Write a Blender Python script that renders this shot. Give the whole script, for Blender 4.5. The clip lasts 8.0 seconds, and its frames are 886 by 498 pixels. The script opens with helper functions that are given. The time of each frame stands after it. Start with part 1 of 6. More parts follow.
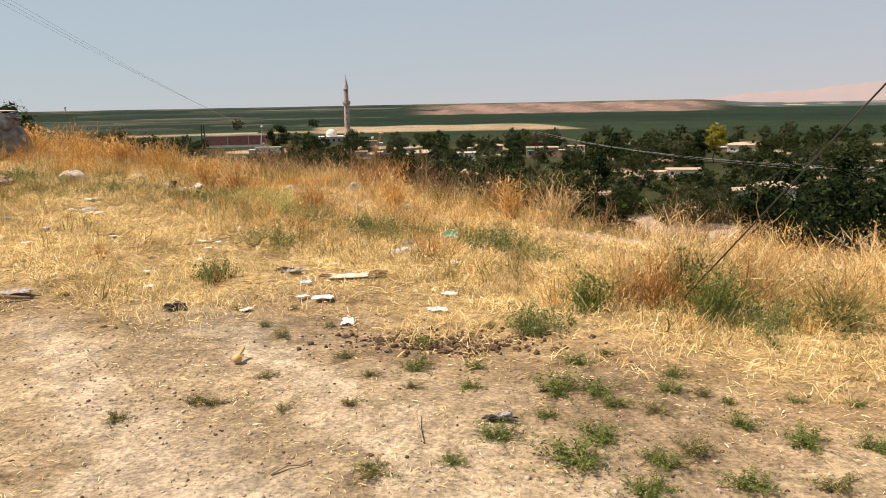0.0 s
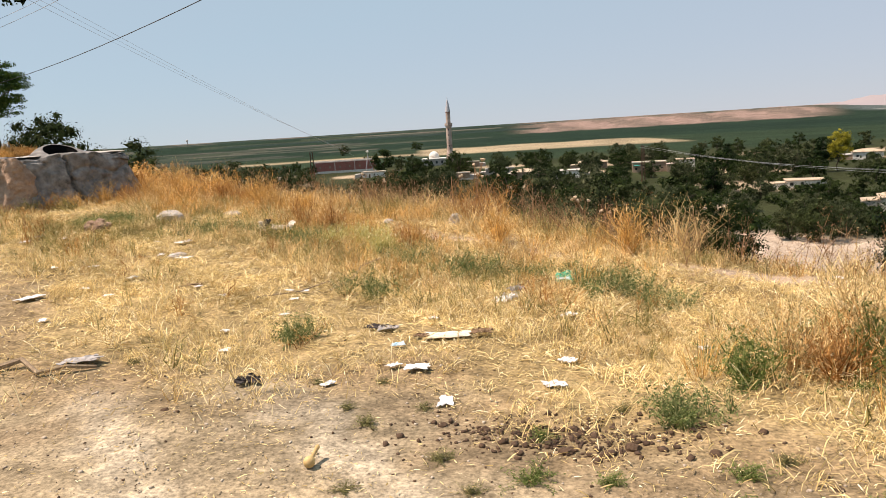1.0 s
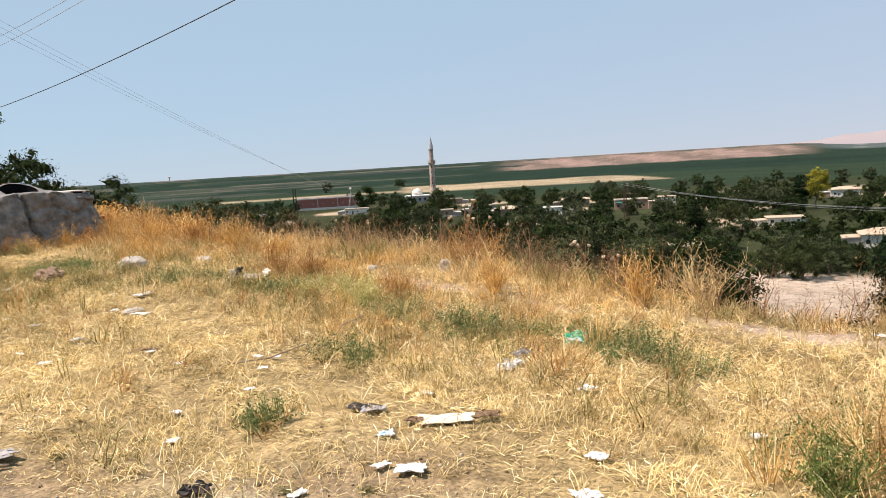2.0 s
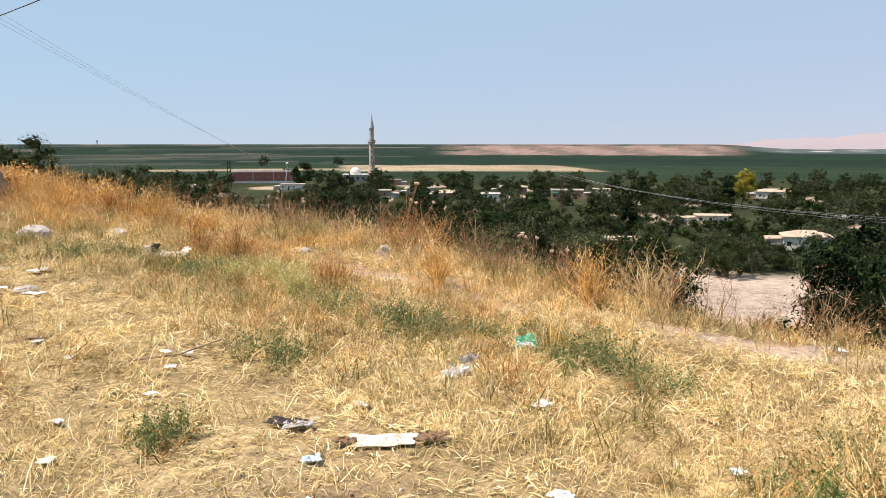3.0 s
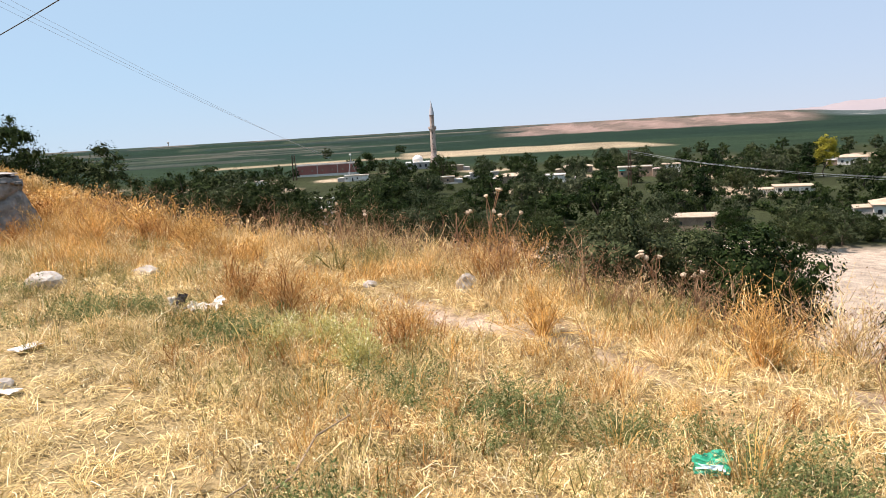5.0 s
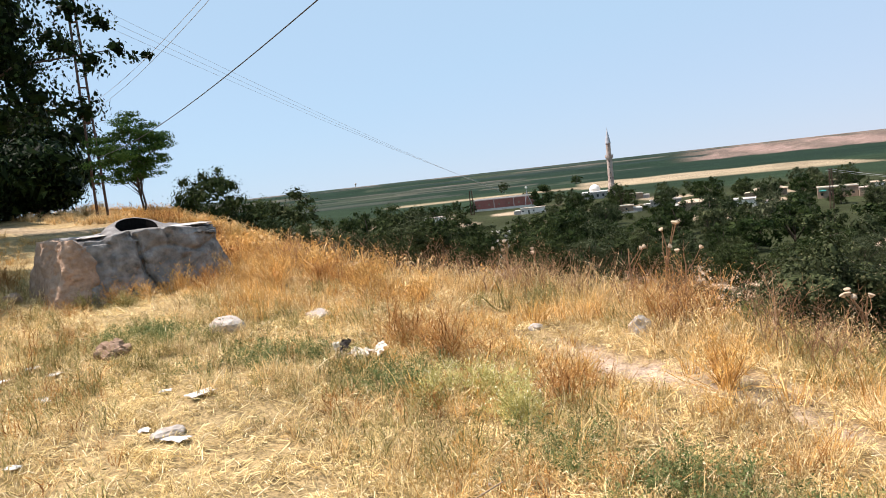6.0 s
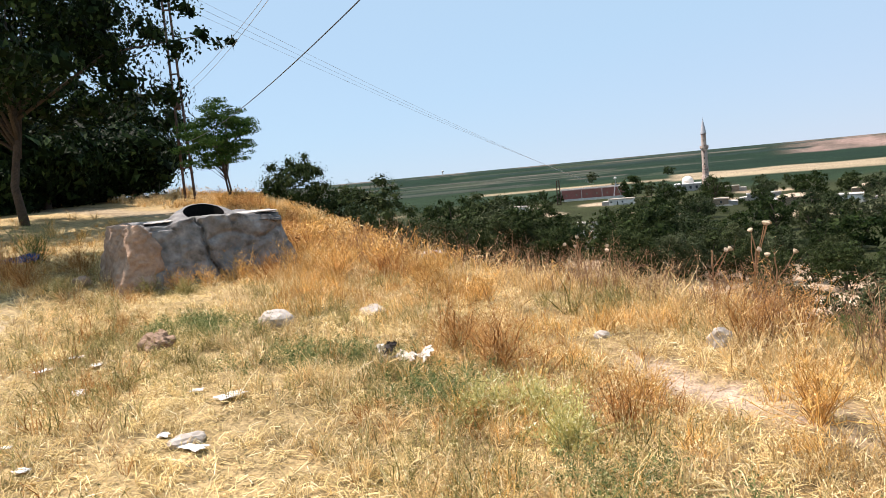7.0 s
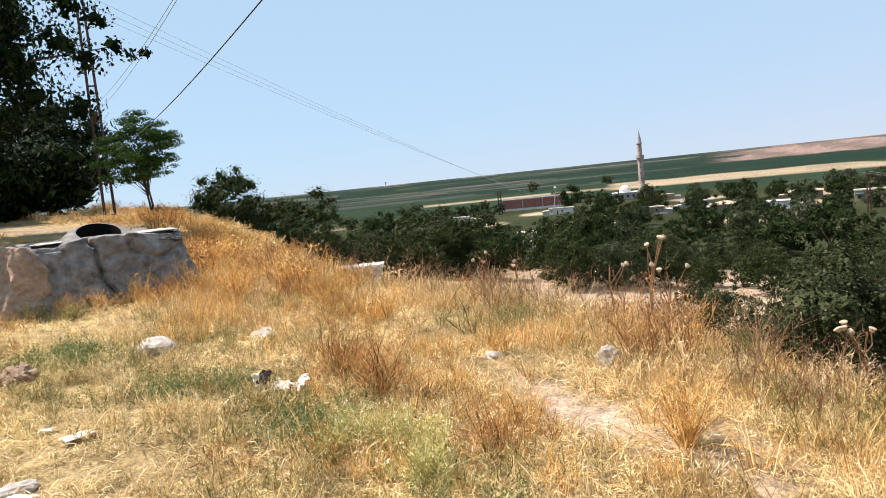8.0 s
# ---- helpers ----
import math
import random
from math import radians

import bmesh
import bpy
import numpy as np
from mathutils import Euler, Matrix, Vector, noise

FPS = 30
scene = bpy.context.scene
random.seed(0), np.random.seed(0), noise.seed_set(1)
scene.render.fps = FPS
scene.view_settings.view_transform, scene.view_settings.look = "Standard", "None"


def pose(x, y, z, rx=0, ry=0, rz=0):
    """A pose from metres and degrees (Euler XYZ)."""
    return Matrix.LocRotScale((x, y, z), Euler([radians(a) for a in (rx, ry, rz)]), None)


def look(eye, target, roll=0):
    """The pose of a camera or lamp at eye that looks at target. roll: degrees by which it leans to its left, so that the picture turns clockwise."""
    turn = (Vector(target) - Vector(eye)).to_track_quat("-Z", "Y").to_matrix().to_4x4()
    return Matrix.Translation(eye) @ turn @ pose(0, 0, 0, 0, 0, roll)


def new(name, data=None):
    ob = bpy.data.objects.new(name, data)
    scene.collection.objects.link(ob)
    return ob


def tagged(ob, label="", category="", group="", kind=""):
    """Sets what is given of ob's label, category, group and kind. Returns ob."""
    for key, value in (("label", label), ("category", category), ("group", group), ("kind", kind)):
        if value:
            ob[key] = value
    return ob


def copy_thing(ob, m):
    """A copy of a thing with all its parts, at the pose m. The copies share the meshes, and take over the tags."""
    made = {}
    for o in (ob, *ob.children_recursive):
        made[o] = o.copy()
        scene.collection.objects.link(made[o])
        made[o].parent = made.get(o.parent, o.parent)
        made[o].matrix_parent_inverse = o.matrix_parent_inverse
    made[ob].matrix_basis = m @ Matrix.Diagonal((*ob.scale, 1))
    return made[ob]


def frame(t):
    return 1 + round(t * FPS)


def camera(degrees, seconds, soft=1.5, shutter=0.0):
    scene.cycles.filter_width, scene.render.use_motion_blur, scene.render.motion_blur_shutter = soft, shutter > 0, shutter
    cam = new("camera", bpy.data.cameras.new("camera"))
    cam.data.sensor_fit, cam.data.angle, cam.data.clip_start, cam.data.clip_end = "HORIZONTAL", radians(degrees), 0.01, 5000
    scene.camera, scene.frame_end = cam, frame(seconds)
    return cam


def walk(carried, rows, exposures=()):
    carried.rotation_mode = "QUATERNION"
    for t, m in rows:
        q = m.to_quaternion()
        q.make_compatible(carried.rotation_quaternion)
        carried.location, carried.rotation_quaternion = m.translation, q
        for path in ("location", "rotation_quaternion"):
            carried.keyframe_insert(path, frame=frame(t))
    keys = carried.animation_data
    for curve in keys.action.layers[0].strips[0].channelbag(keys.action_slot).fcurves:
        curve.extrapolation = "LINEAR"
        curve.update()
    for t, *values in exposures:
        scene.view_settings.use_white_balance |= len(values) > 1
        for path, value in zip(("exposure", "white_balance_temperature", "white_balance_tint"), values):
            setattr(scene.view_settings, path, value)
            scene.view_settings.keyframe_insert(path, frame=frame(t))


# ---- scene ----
cam = camera(62.0, 8.0, soft=0.6)
PATH = [
    (0, (0.154, 1.26, 1.605), (0.158, 3.223, 1.219), -1.1),
    (0.5, (0.134, 1.752, 1.666), (0.108, 3.712, 1.271), -3.9),
    (1, (0.086, 2.304, 1.688), (-0.189, 4.258, 1.365), -3.6),
    (1.5, (-0.03, 2.835, 1.695), (-0.26, 4.802, 1.417), -3.5),
    (1.7, (-0.082, 3.021, 1.733), (-0.316, 4.995, 1.519), -4.4),
    (2.8, (-0.232, 3.914, 1.691), (-0.386, 5.887, 1.403), 1.6),
    (3, (-0.279, 4.034, 1.708), (-0.331, 6.013, 1.427), -0.0),
    (3.5, (-0.504, 4.593, 1.715), (-0.264, 6.552, 1.392), 0.9),
    (4, (-0.628, 5.16, 1.683), (-0.349, 7.122, 1.414), 0.5),
    (4.5, (-0.76, 5.595, 1.818), (-0.658, 7.566, 1.493), -0.4),
    (4.7, (-0.696, 5.924, 1.873), (-0.782, 7.892, 1.529), -2.0),
    (5.8, (-0.679, 6.591, 1.992), (-1.181, 8.518, 1.805), -5.7),
    (6, (-0.607, 6.677, 1.971), (-1.297, 8.544, 1.779), -6.3),
    (6.5, (-0.589, 7.149, 1.938), (-1.319, 8.995, 1.693), -5.5),
    (7, (-0.558, 7.358, 1.973), (-1.461, 9.132, 1.773), -5.4),
    (7.5, (-0.438, 7.575, 2.027), (-1.277, 9.381, 1.844), -7.2),
    (8, (-0.111, 7.828, 1.991), (-0.875, 9.667, 1.805), -5.9),
]
walk(cam, [(t, look(eye, target, roll)) for t, eye, target, roll in PATH], exposures=[(0, 0.43, 8150, 24.5), (1, 0.55, 7550, 22.5), (3, 0.62, 6800, 21), (4.5, 0.74, 6720, 21), (8, 0.84, 6700, 20)])


# ---- the lie of the land ----
EDGE = [(40, 6.5), (14, 9.8), (8, 11.0), (4.5, 11.9), (2.2, 12.5), (0.5, 14.7), (-1.5, 17.2), (-4.5, 18.8), (-8.0, 19.8), (-11.5, 22.4), (-15, 26.2), (-19, 30.8), (-23, 34.2), (-30, 38.5), (-45, 49.0), (-95, 78.0), (-300, 155)]
DROP = [(-1.5, 0.0), (0, -0.15), (2, -1.1), (5, -2.9), (10, -5.2), (18, -8.3), (30, -10.6), (48, -13.2), (70, -15.2), (90, -16.6), (150, -18.4), (330, -20.0), (9000, -20.0)]


def smooth(a, b, v):
    u = np.clip((v - a) / (b - a), 0, 1)
    return u * u * (3 - 2 * u)


def beyond(x, y):
    """Signed distance past the brow of the hill: positive on the valley side."""
    best, side = np.full(np.shape(x), 1e9), np.ones(np.shape(x))
    for (ax, ay), (bx, by) in zip(EDGE[:-1], EDGE[1:]):
        ux, uy = bx - ax, by - ay
        u = np.clip(((x - ax) * ux + (y - ay) * uy) / (ux * ux + uy * uy), 0, 1)
        px, py = x - ax - u * ux, y - ay - u * uy
        dist = np.hypot(px, py)
        cross = ux * py - uy * px
        side = np.where(dist < best, np.where(cross < 0, 1.0, -1.0), side)
        best = np.minimum(dist, best)
    return best * side


def height(x, y):
    """The lie of the land, in metres over the near ground."""
    x, y = np.asarray(x, float), np.asarray(y, float)
    d = beyond(x, y)
    rise = -0.071 * (np.clip(x, -32, 9) + 1.0) * smooth(3.5, 11.0, y) * (1 - smooth(60, 200, np.hypot(x, y)))
    rise = rise + 0.05 * np.sin(0.9 * x + 0.5 * y) * smooth(7, 12, y) * (1 - smooth(30, 60, y)) + 0.025 * np.sin(2.1 * x - 1.3 * y + 1.0)
    close = 1 - smooth(25, 45, np.hypot(x, y))
    rise = rise + close * (0.022 * np.sin(2.3 * x + 1.1 * y) * np.sin(1.9 * y - 0.7 * x) + 0.012 * np.sin(5.1 * x + 2 * y) * np.sin(4.7 * y - 1.3 * x + 1))
    fall = np.interp(d, [p[0] for p in DROP], [p[1] for p in DROP])
    r, turn = np.hypot(x, y), np.degrees(np.arctan2(x, np.maximum(y, 1e-3)))
    left = 1 - smooth(17.5, 23.5, turn + 0.6 * np.sin(r / 90))
    scarp = smooth(1480, 2150, r + (30 * np.sin(turn * 1.9) + 14 * np.sin(turn * 5.3 + 2)) * smooth(-5, 0, turn)) * 18.0 + smooth(2150, 4600, r) * 4.0
    gullies = 2.2 * np.sin(turn * 7.0 + r / 300) * np.sin(turn * 17.0 + 1.0) * smooth(1500, 1750, r) * (1 - smooth(1900, 2200, r)) * smooth(-5, 0, turn)
    return rise + fall + left * (scarp + gullies) * (r > 1000)

# ---- world, sun, light ----
SUN_TURN, SUN_RISE = 100.0, 60.0  # degrees to the left of straight ahead, and above the horizon
world = bpy.data.worlds.new("world")
scene.world = world
world.use_nodes = True
sky = world.node_tree.nodes.new("ShaderNodeTexSky")
sky.sky_type, sky.sun_disc = "NISHITA", False
sky.sun_elevation, sky.sun_rotation = radians(SUN_RISE), radians(-SUN_TURN)
sky.altitude, sky.air_density, sky.dust_density, sky.ozone_density = 800, 0.95, 0.06, 6.0
pale = world.node_tree.nodes.new("ShaderNodeHueSaturation")
pale.inputs["Saturation"].default_value, pale.inputs["Value"].default_value = 0.8, 1.08
world.node_tree.links.new(sky.outputs[0], pale.inputs["Color"])
links = world.node_tree.links.new
# dusty haze: bluish overhead, paler and warmer down to the horizon and towards the dry hills
whither = world.node_tree.nodes.new("ShaderNodeSeparateXYZ")
links(world.node_tree.nodes.new("ShaderNodeTexCoord").outputs["Generated"], whither.inputs[0])
dust = world.node_tree.nodes.new("ShaderNodeMath")
dust.operation = "MULTIPLY_ADD"
dust.inputs[1].default_value, dust.inputs[2].default_value = -2.4, 0.5
links(whither.outputs["Z"], dust.inputs[0])
warm = world.node_tree.nodes.new("ShaderNodeMath")
warm.operation, warm.use_clamp = "MULTIPLY_ADD", True
warm.inputs[1].default_value = 0.6
links(whither.outputs["X"], warm.inputs[0])
links(dust.outputs[0], warm.inputs[2])
veil = world.node_tree.nodes.new("ShaderNodeMix")
veil.data_type = "RGBA"
veil.inputs["A"].default_value, veil.inputs["B"].default_value = (3.95, 6.25, 7.9, 1), (4.65, 5.7, 7.2, 1)
links(warm.outputs[0], veil.inputs["Factor"])
haze = world.node_tree.nodes.new("ShaderNodeMix")
haze.data_type = "RGBA"
haze.inputs["Factor"].default_value = 0.8
links(veil.outputs["Result"], haze.inputs["B"])
links(pale.outputs[0], haze.inputs["A"])
links(haze.outputs["Result"], world.node_tree.nodes["Background"].inputs[0])
world.node_tree.nodes["Background"].inputs[1].default_value = 0.069
sun = new("sun", bpy.data.lights.new("sun", "SUN"))
sun.data.energy, sun.data.angle, sun.data.color = 4.8, radians(0.6), (1.0, 0.95, 0.87)
to_sun = Vector((-math.sin(radians(SUN_TURN)) * math.cos(radians(SUN_RISE)), math.cos(radians(SUN_TURN)) * math.cos(radians(SUN_RISE)), math.sin(radians(SUN_RISE))))
sun.matrix_world = look(to_sun * 60, (0, 0, 0))


# ---- materials ----
def material(name, colours, scale=2.0, fine=30.0, rough=0.9, bump=0.3, stain=0.5, metal=0.0, world_space=False, depth=0.02, spec=0.3):
    """A worn surface: three colours mixed by a coarse and a fine noise, with relief."""
    m = bpy.data.materials.new(name)
    m.use_nodes = True
    nodes, link = m.node_tree.nodes, m.node_tree.links.new
    bsdf = nodes["Principled BSDF"]
    if world_space:
        where = nodes.new("ShaderNodeNewGeometry").outputs["Position"]
    else:
        where = nodes.new("ShaderNodeTexCoord").outputs["Object"]
    big, small = nodes.new("ShaderNodeTexNoise"), nodes.new("ShaderNodeTexNoise")
    for n, s, d in ((big, scale, 4), (small, fine, 6)):
        n.inputs["Scale"].default_value, n.inputs["Detail"].default_value = s, d
        n.inputs["Roughness"].default_value = 0.62
        link(where, n.inputs["Vector"])
    ramp = nodes.new("ShaderNodeValToRGB")
    ramp.color_ramp.elements[0].position, ramp.color_ramp.elements[1].position = 0.32, 0.68
    ramp.color_ramp.elements[0].color = (*colours[0], 1)
    ramp.color_ramp.elements[1].color = (*colours[1], 1)
    link(small.outputs[0], ramp.inputs[0])
    patch = nodes.new("ShaderNodeValToRGB")
    patch.color_ramp.elements[0].position, patch.color_ramp.elements[1].position = 0.45, 0.66
    patch.color_ramp.elements[0].color, patch.color_ramp.elements[1].color = (0, 0, 0, 1), (stain, stain, stain, 1)
    link(big.outputs[0], patch.inputs[0])
    mix = nodes.new("ShaderNodeMix")
    mix.data_type = "RGBA"
    link(patch.outputs[0], mix.inputs["Factor"])
    link(ramp.outputs[0], mix.inputs["A"])
    mix.inputs["B"].default_value = (*colours[2], 1)
    link(mix.outputs["Result"], bsdf.inputs["Base Color"])
    bsdf.inputs["Roughness"].default_value, bsdf.inputs["Metallic"].default_value = rough, metal
    bsdf.inputs["Specular IOR Level"].default_value = spec
    if bump:
        b = nodes.new("ShaderNodeBump")
        b.inputs["Strength"].default_value, b.inputs["Distance"].default_value = bump, depth
        link(small.outputs[0], b.inputs["Height"])
        link(b.outputs[0], bsdf.inputs["Normal"])
    return m


def foliage(name, dark, light, tip=None, through_light=0.3, rough=0.65, patchy=0.5, variety=0.0):
    """Leaves or blades: each island takes its own shade between two colours, some the third."""
    m = bpy.data.materials.new(name)
    m.use_nodes = True
    nodes, link = m.node_tree.nodes, m.node_tree.links.new
    bsdf, out = nodes["Principled BSDF"], nodes["Material Output"]
    geo = nodes.new("ShaderNodeNewGeometry")
    ramp = nodes.new("ShaderNodeValToRGB")
    ramp.color_ramp.elements[0].color, ramp.color_ramp.elements[1].color = (*dark, 1), (*light, 1)
    ramp.color_ramp.elements[1].position = 0.85
    if tip:
        e = ramp.color_ramp.elements.new(0.97)
        e.color = (*tip, 1)
    link(geo.outputs["Random Per Island"], ramp.inputs[0])
    noise_big = nodes.new("ShaderNodeTexNoise")
    noise_big.inputs["Scale"].default_value, noise_big.inputs["Detail"].default_value, noise_big.inputs["Roughness"].default_value = 1.6, 5, 0.72
    link(geo.outputs["Position"], noise_big.inputs["Vector"])
    hue = nodes.new("ShaderNodeHueSaturation")
    span = nodes.new("ShaderNodeMapRange")
    span.inputs["From Min"].default_value, span.inputs["From Max"].default_value = 0.3, 0.7
    span.inputs["To Min"].default_value, span.inputs["To Max"].default_value = 1 - patchy * 0.5, 1 + patchy * 0.5
    link(noise_big.outputs[0], span.inputs["Value"])
    each = nodes.new("ShaderNodeObjectInfo")
    for low, high, socket in ((0.49 - 0.02 * variety, 0.51 + 0.012 * variety, "Hue"), (1 - 0.25 * variety, 1.0, "Saturation")):
        own = nodes.new("ShaderNodeMapRange")
        own.inputs["To Min"].default_value, own.inputs["To Max"].default_value = (low, high) if variety else (0.5, 0.5) if socket == "Hue" else (1, 1)
        link(each.outputs["Random"], own.inputs["Value"])
        link(own.outputs[0], hue.inputs[socket])
    shade = nodes.new("ShaderNodeMapRange")
    shade.inputs["To Min"].default_value, shade.inputs["To Max"].default_value = 1 + 0.45 * variety, 1 - 0.35 * variety
    link(each.outputs["Random"], shade.inputs["Value"])
    both = nodes.new("ShaderNodeMath")
    both.operation = "MULTIPLY"
    link(span.outputs[0], both.inputs[0])
    link(shade.outputs[0], both.inputs[1])
    link(both.outputs[0], hue.inputs["Value"])
    link(ramp.outputs[0], hue.inputs["Color"])
    link(hue.outputs[0], bsdf.inputs["Base Color"])
    bsdf.inputs["Roughness"].default_value = rough
    bsdf.inputs["Specular IOR Level"].default_value = 0.05
    glow = nodes.new("ShaderNodeBsdfTranslucent")
    link(hue.outputs[0], glow.inputs["Color"])
    mix = nodes.new("ShaderNodeMixShader")
    mix.inputs[0].default_value = through_light
    link(bsdf.outputs[0], mix.inputs[1])
    link(glow.outputs[0], mix.inputs[2])
    link(mix.outputs[0], out.inputs["Surface"])
    return m


def land_material():
    """Soil, trodden straw, crops: the cover of each place is in the sheet's own layer, with grit, clods and relief over it."""
    m = bpy.data.materials.new("land")
    m.use_nodes = True
    nodes, link = m.node_tree.nodes, m.node_tree.links.new
    bsdf = nodes["Principled BSDF"]
    cover = nodes.new("ShaderNodeVertexColor")
    cover.layer_name = "cover"
    where = nodes.new("ShaderNodeNewGeometry").outputs["Position"]
    value = cover.outputs[0]
    grain = None
    for scale, lo, hi, power in ((0.02, 0.75, 1.25, 3), (0.7, 0.62, 1.32, 5), (7.0, 0.55, 1.36, 7), (38.0, 0.45, 1.5, 6)):
        n = nodes.new("ShaderNodeTexNoise")
        n.inputs["Scale"].default_value, n.inputs["Detail"].default_value = scale, power
        n.inputs["Roughness"].default_value = 0.65
        link(where, n.inputs["Vector"])
        span = nodes.new("ShaderNodeMapRange")
        span.inputs["From Min"].default_value, span.inputs["From Max"].default_value = 0.3, 0.7
        span.inputs["To Min"].default_value, span.inputs["To Max"].default_value = lo, hi
        link(n.outputs[0], span.inputs["Value"])
        mul = nodes.new("ShaderNodeMix")
        mul.data_type, mul.blend_type = "RGBA", "MULTIPLY"
        mul.inputs["Factor"].default_value = 1.0
        link(value, mul.inputs["A"])
        link(span.outputs[0], mul.inputs["B"])
        value = mul.outputs["Result"]
        grain = n if scale in (7.0,) else grain
    link(value, bsdf.inputs["Base Color"])
    bsdf.inputs["Roughness"].default_value, bsdf.inputs["Specular IOR Level"].default_value = 0.95, 0.03
    b = nodes.new("ShaderNodeBump")
    b.inputs["Strength"].default_value, b.inputs["Distance"].default_value = 0.9, 0.035
    link(grain.outputs[0], b.inputs["Height"])
    link(b.outputs[0], bsdf.inputs["Normal"])
    return m


LAND = land_material()
BARK = material("bark", [(0.04, 0.03, 0.022), (0.10, 0.075, 0.055), (0.03, 0.025, 0.02)], 3, 22, 0.9, 0.6)
# these two leaf colours are near black: the shade of the crowns is in them
LEAF_SHADED = foliage("shaded mulberry leaf", (0.004, 0.009, 0.003), (0.015, 0.031, 0.009), (0.055, 0.088, 0.028), 0.15, 0.55)
LEAF_HILLSIDE_SHADED = foliage("shaded hillside leaf", (0.0025, 0.007, 0.002), (0.009, 0.021, 0.005), (0.04, 0.062, 0.02), 0.10, 0.6, 0.9)
LEAF_MID = foliage("acacia leaf", (0.016, 0.042, 0.010), (0.055, 0.105, 0.024), None, 0.3)
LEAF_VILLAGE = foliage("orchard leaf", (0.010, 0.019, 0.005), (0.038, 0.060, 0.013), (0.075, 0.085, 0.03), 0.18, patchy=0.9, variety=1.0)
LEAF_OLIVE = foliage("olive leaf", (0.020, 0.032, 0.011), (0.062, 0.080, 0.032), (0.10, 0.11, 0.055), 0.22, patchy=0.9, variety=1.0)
LEAF_YELLOW = foliage("yellow leaf", (0.16, 0.15, 0.02), (0.36, 0.32, 0.04), None, 0.35)
STRAW = foliage("straw", (0.34, 0.235, 0.09), (0.86, 0.675, 0.335), (0.94, 0.83, 0.56), 0.2, 0.6, 0.75)
GRASS_GOLD = foliage("golden grass", (0.27, 0.13, 0.036), (0.86, 0.525, 0.172), (0.94, 0.73, 0.385), 0.2, 0.6, 0.8)
GRASS_RUST = foliage("rusty weed", (0.18, 0.075, 0.025), (0.64, 0.34, 0.115), (0.74, 0.52, 0.25), 0.18, 0.7, 0.5)
WEED_GREEN = foliage("green weed", (0.075, 0.10, 0.035), (0.22, 0.265, 0.10), (0.48, 0.46, 0.22), 0.3, 0.6, 0.4)
STONE = material("pale stone", [(0.30, 0.26, 0.22), (0.52, 0.47, 0.41), (0.36, 0.27, 0.19)], 3, 16, 0.9, 0.6)
CLAY = material("oven clay", [(0.072, 0.070, 0.068), (0.31, 0.297, 0.28), (0.15, 0.137, 0.124)], 1.6, 5.5, 0.95, 0.9, 0.6, depth=0.05)
CLAY_BROWN = material("mud brick", [(0.28, 0.18, 0.12), (0.44, 0.30, 0.21), (0.20, 0.13, 0.09)], 2, 12, 0.95, 0.9, 0.6, depth=0.04)
# soot darkened to near black, so it also holds the shade inside the oven
SOOT_AND_SHADE = material("soot and shade", [(0.004, 0.004, 0.004), (0.010, 0.009, 0.008), (0.006, 0.006, 0.006)], 3, 20, 1.0, 0.2, spec=0.05)
WHITEWASH = material("whitewash", [(0.60, 0.57, 0.52), (0.80, 0.77, 0.72), (0.42, 0.36, 0.30)], 0.8, 5, 0.9, 0.2, 0.5)
PLASTER = material("grey plaster", [(0.30, 0.28, 0.26), (0.45, 0.42, 0.39), (0.22, 0.19, 0.17)], 0.8, 5, 0.9, 0.2, 0.5)
MUD = material("mud wall", [(0.24, 0.17, 0.12), (0.38, 0.28, 0.20), (0.16, 0.11, 0.08)], 0.7, 5, 0.95, 0.4, 0.6)
BRICK = material("red brick", [(0.30, 0.10, 0.085), (0.42, 0.16, 0.125), (0.22, 0.10, 0.08)], 0.25, 3, 0.9, 0.3, 0.5)
PINK_PLASTER = material("pinkish plaster", [(0.46, 0.34, 0.29), (0.64, 0.51, 0.45), (0.34, 0.24, 0.20)], 0.5, 4, 0.9, 0.2, 0.6)
ROOF = material("earth roof", [(0.36, 0.27, 0.19), (0.52, 0.42, 0.31), (0.26, 0.18, 0.12)], 0.7, 5, 0.95, 0.4, 0.6)
CONCRETE = material("concrete", [(0.40, 0.37, 0.34), (0.58, 0.54, 0.49), (0.28, 0.25, 0.22)], 0.8, 6, 0.9, 0.3, 0.5)
MINARET_STONE = material("minaret stone", [(0.36, 0.27, 0.22), (0.54, 0.44, 0.375), (0.22, 0.13, 0.105)], 0.5, 2.5, 0.85, 0.2, 0.9)
LEAD = material("grey cone", [(0.34, 0.34, 0.36), (0.50, 0.50, 0.52), (0.26, 0.24, 0.24)], 0.6, 3, 0.6, 0.1, 0.4)
RUST = material("rusty steel", [(0.05, 0.035, 0.03), (0.12, 0.07, 0.05), (0.16, 0.07, 0.035)], 3, 18, 0.7, 0.2, 0.6, 0.4)
DARK = material("dark opening", [(0.02, 0.02, 0.022), (0.04, 0.04, 0.042), (0.03, 0.03, 0.03)], 2, 10, 0.4, 0.0)
CABLE = material("black cable", [(0.03, 0.03, 0.03), (0.05, 0.05, 0.05), (0.04, 0.04, 0.04)], 2, 10, 0.6, 0.0)
CABLE_PALE = material("weathered aluminium", [(0.32, 0.33, 0.34), (0.42, 0.43, 0.44), (0.3, 0.3, 0.3)], 2, 10, 0.5, 0.0, 0.3, 0.5)
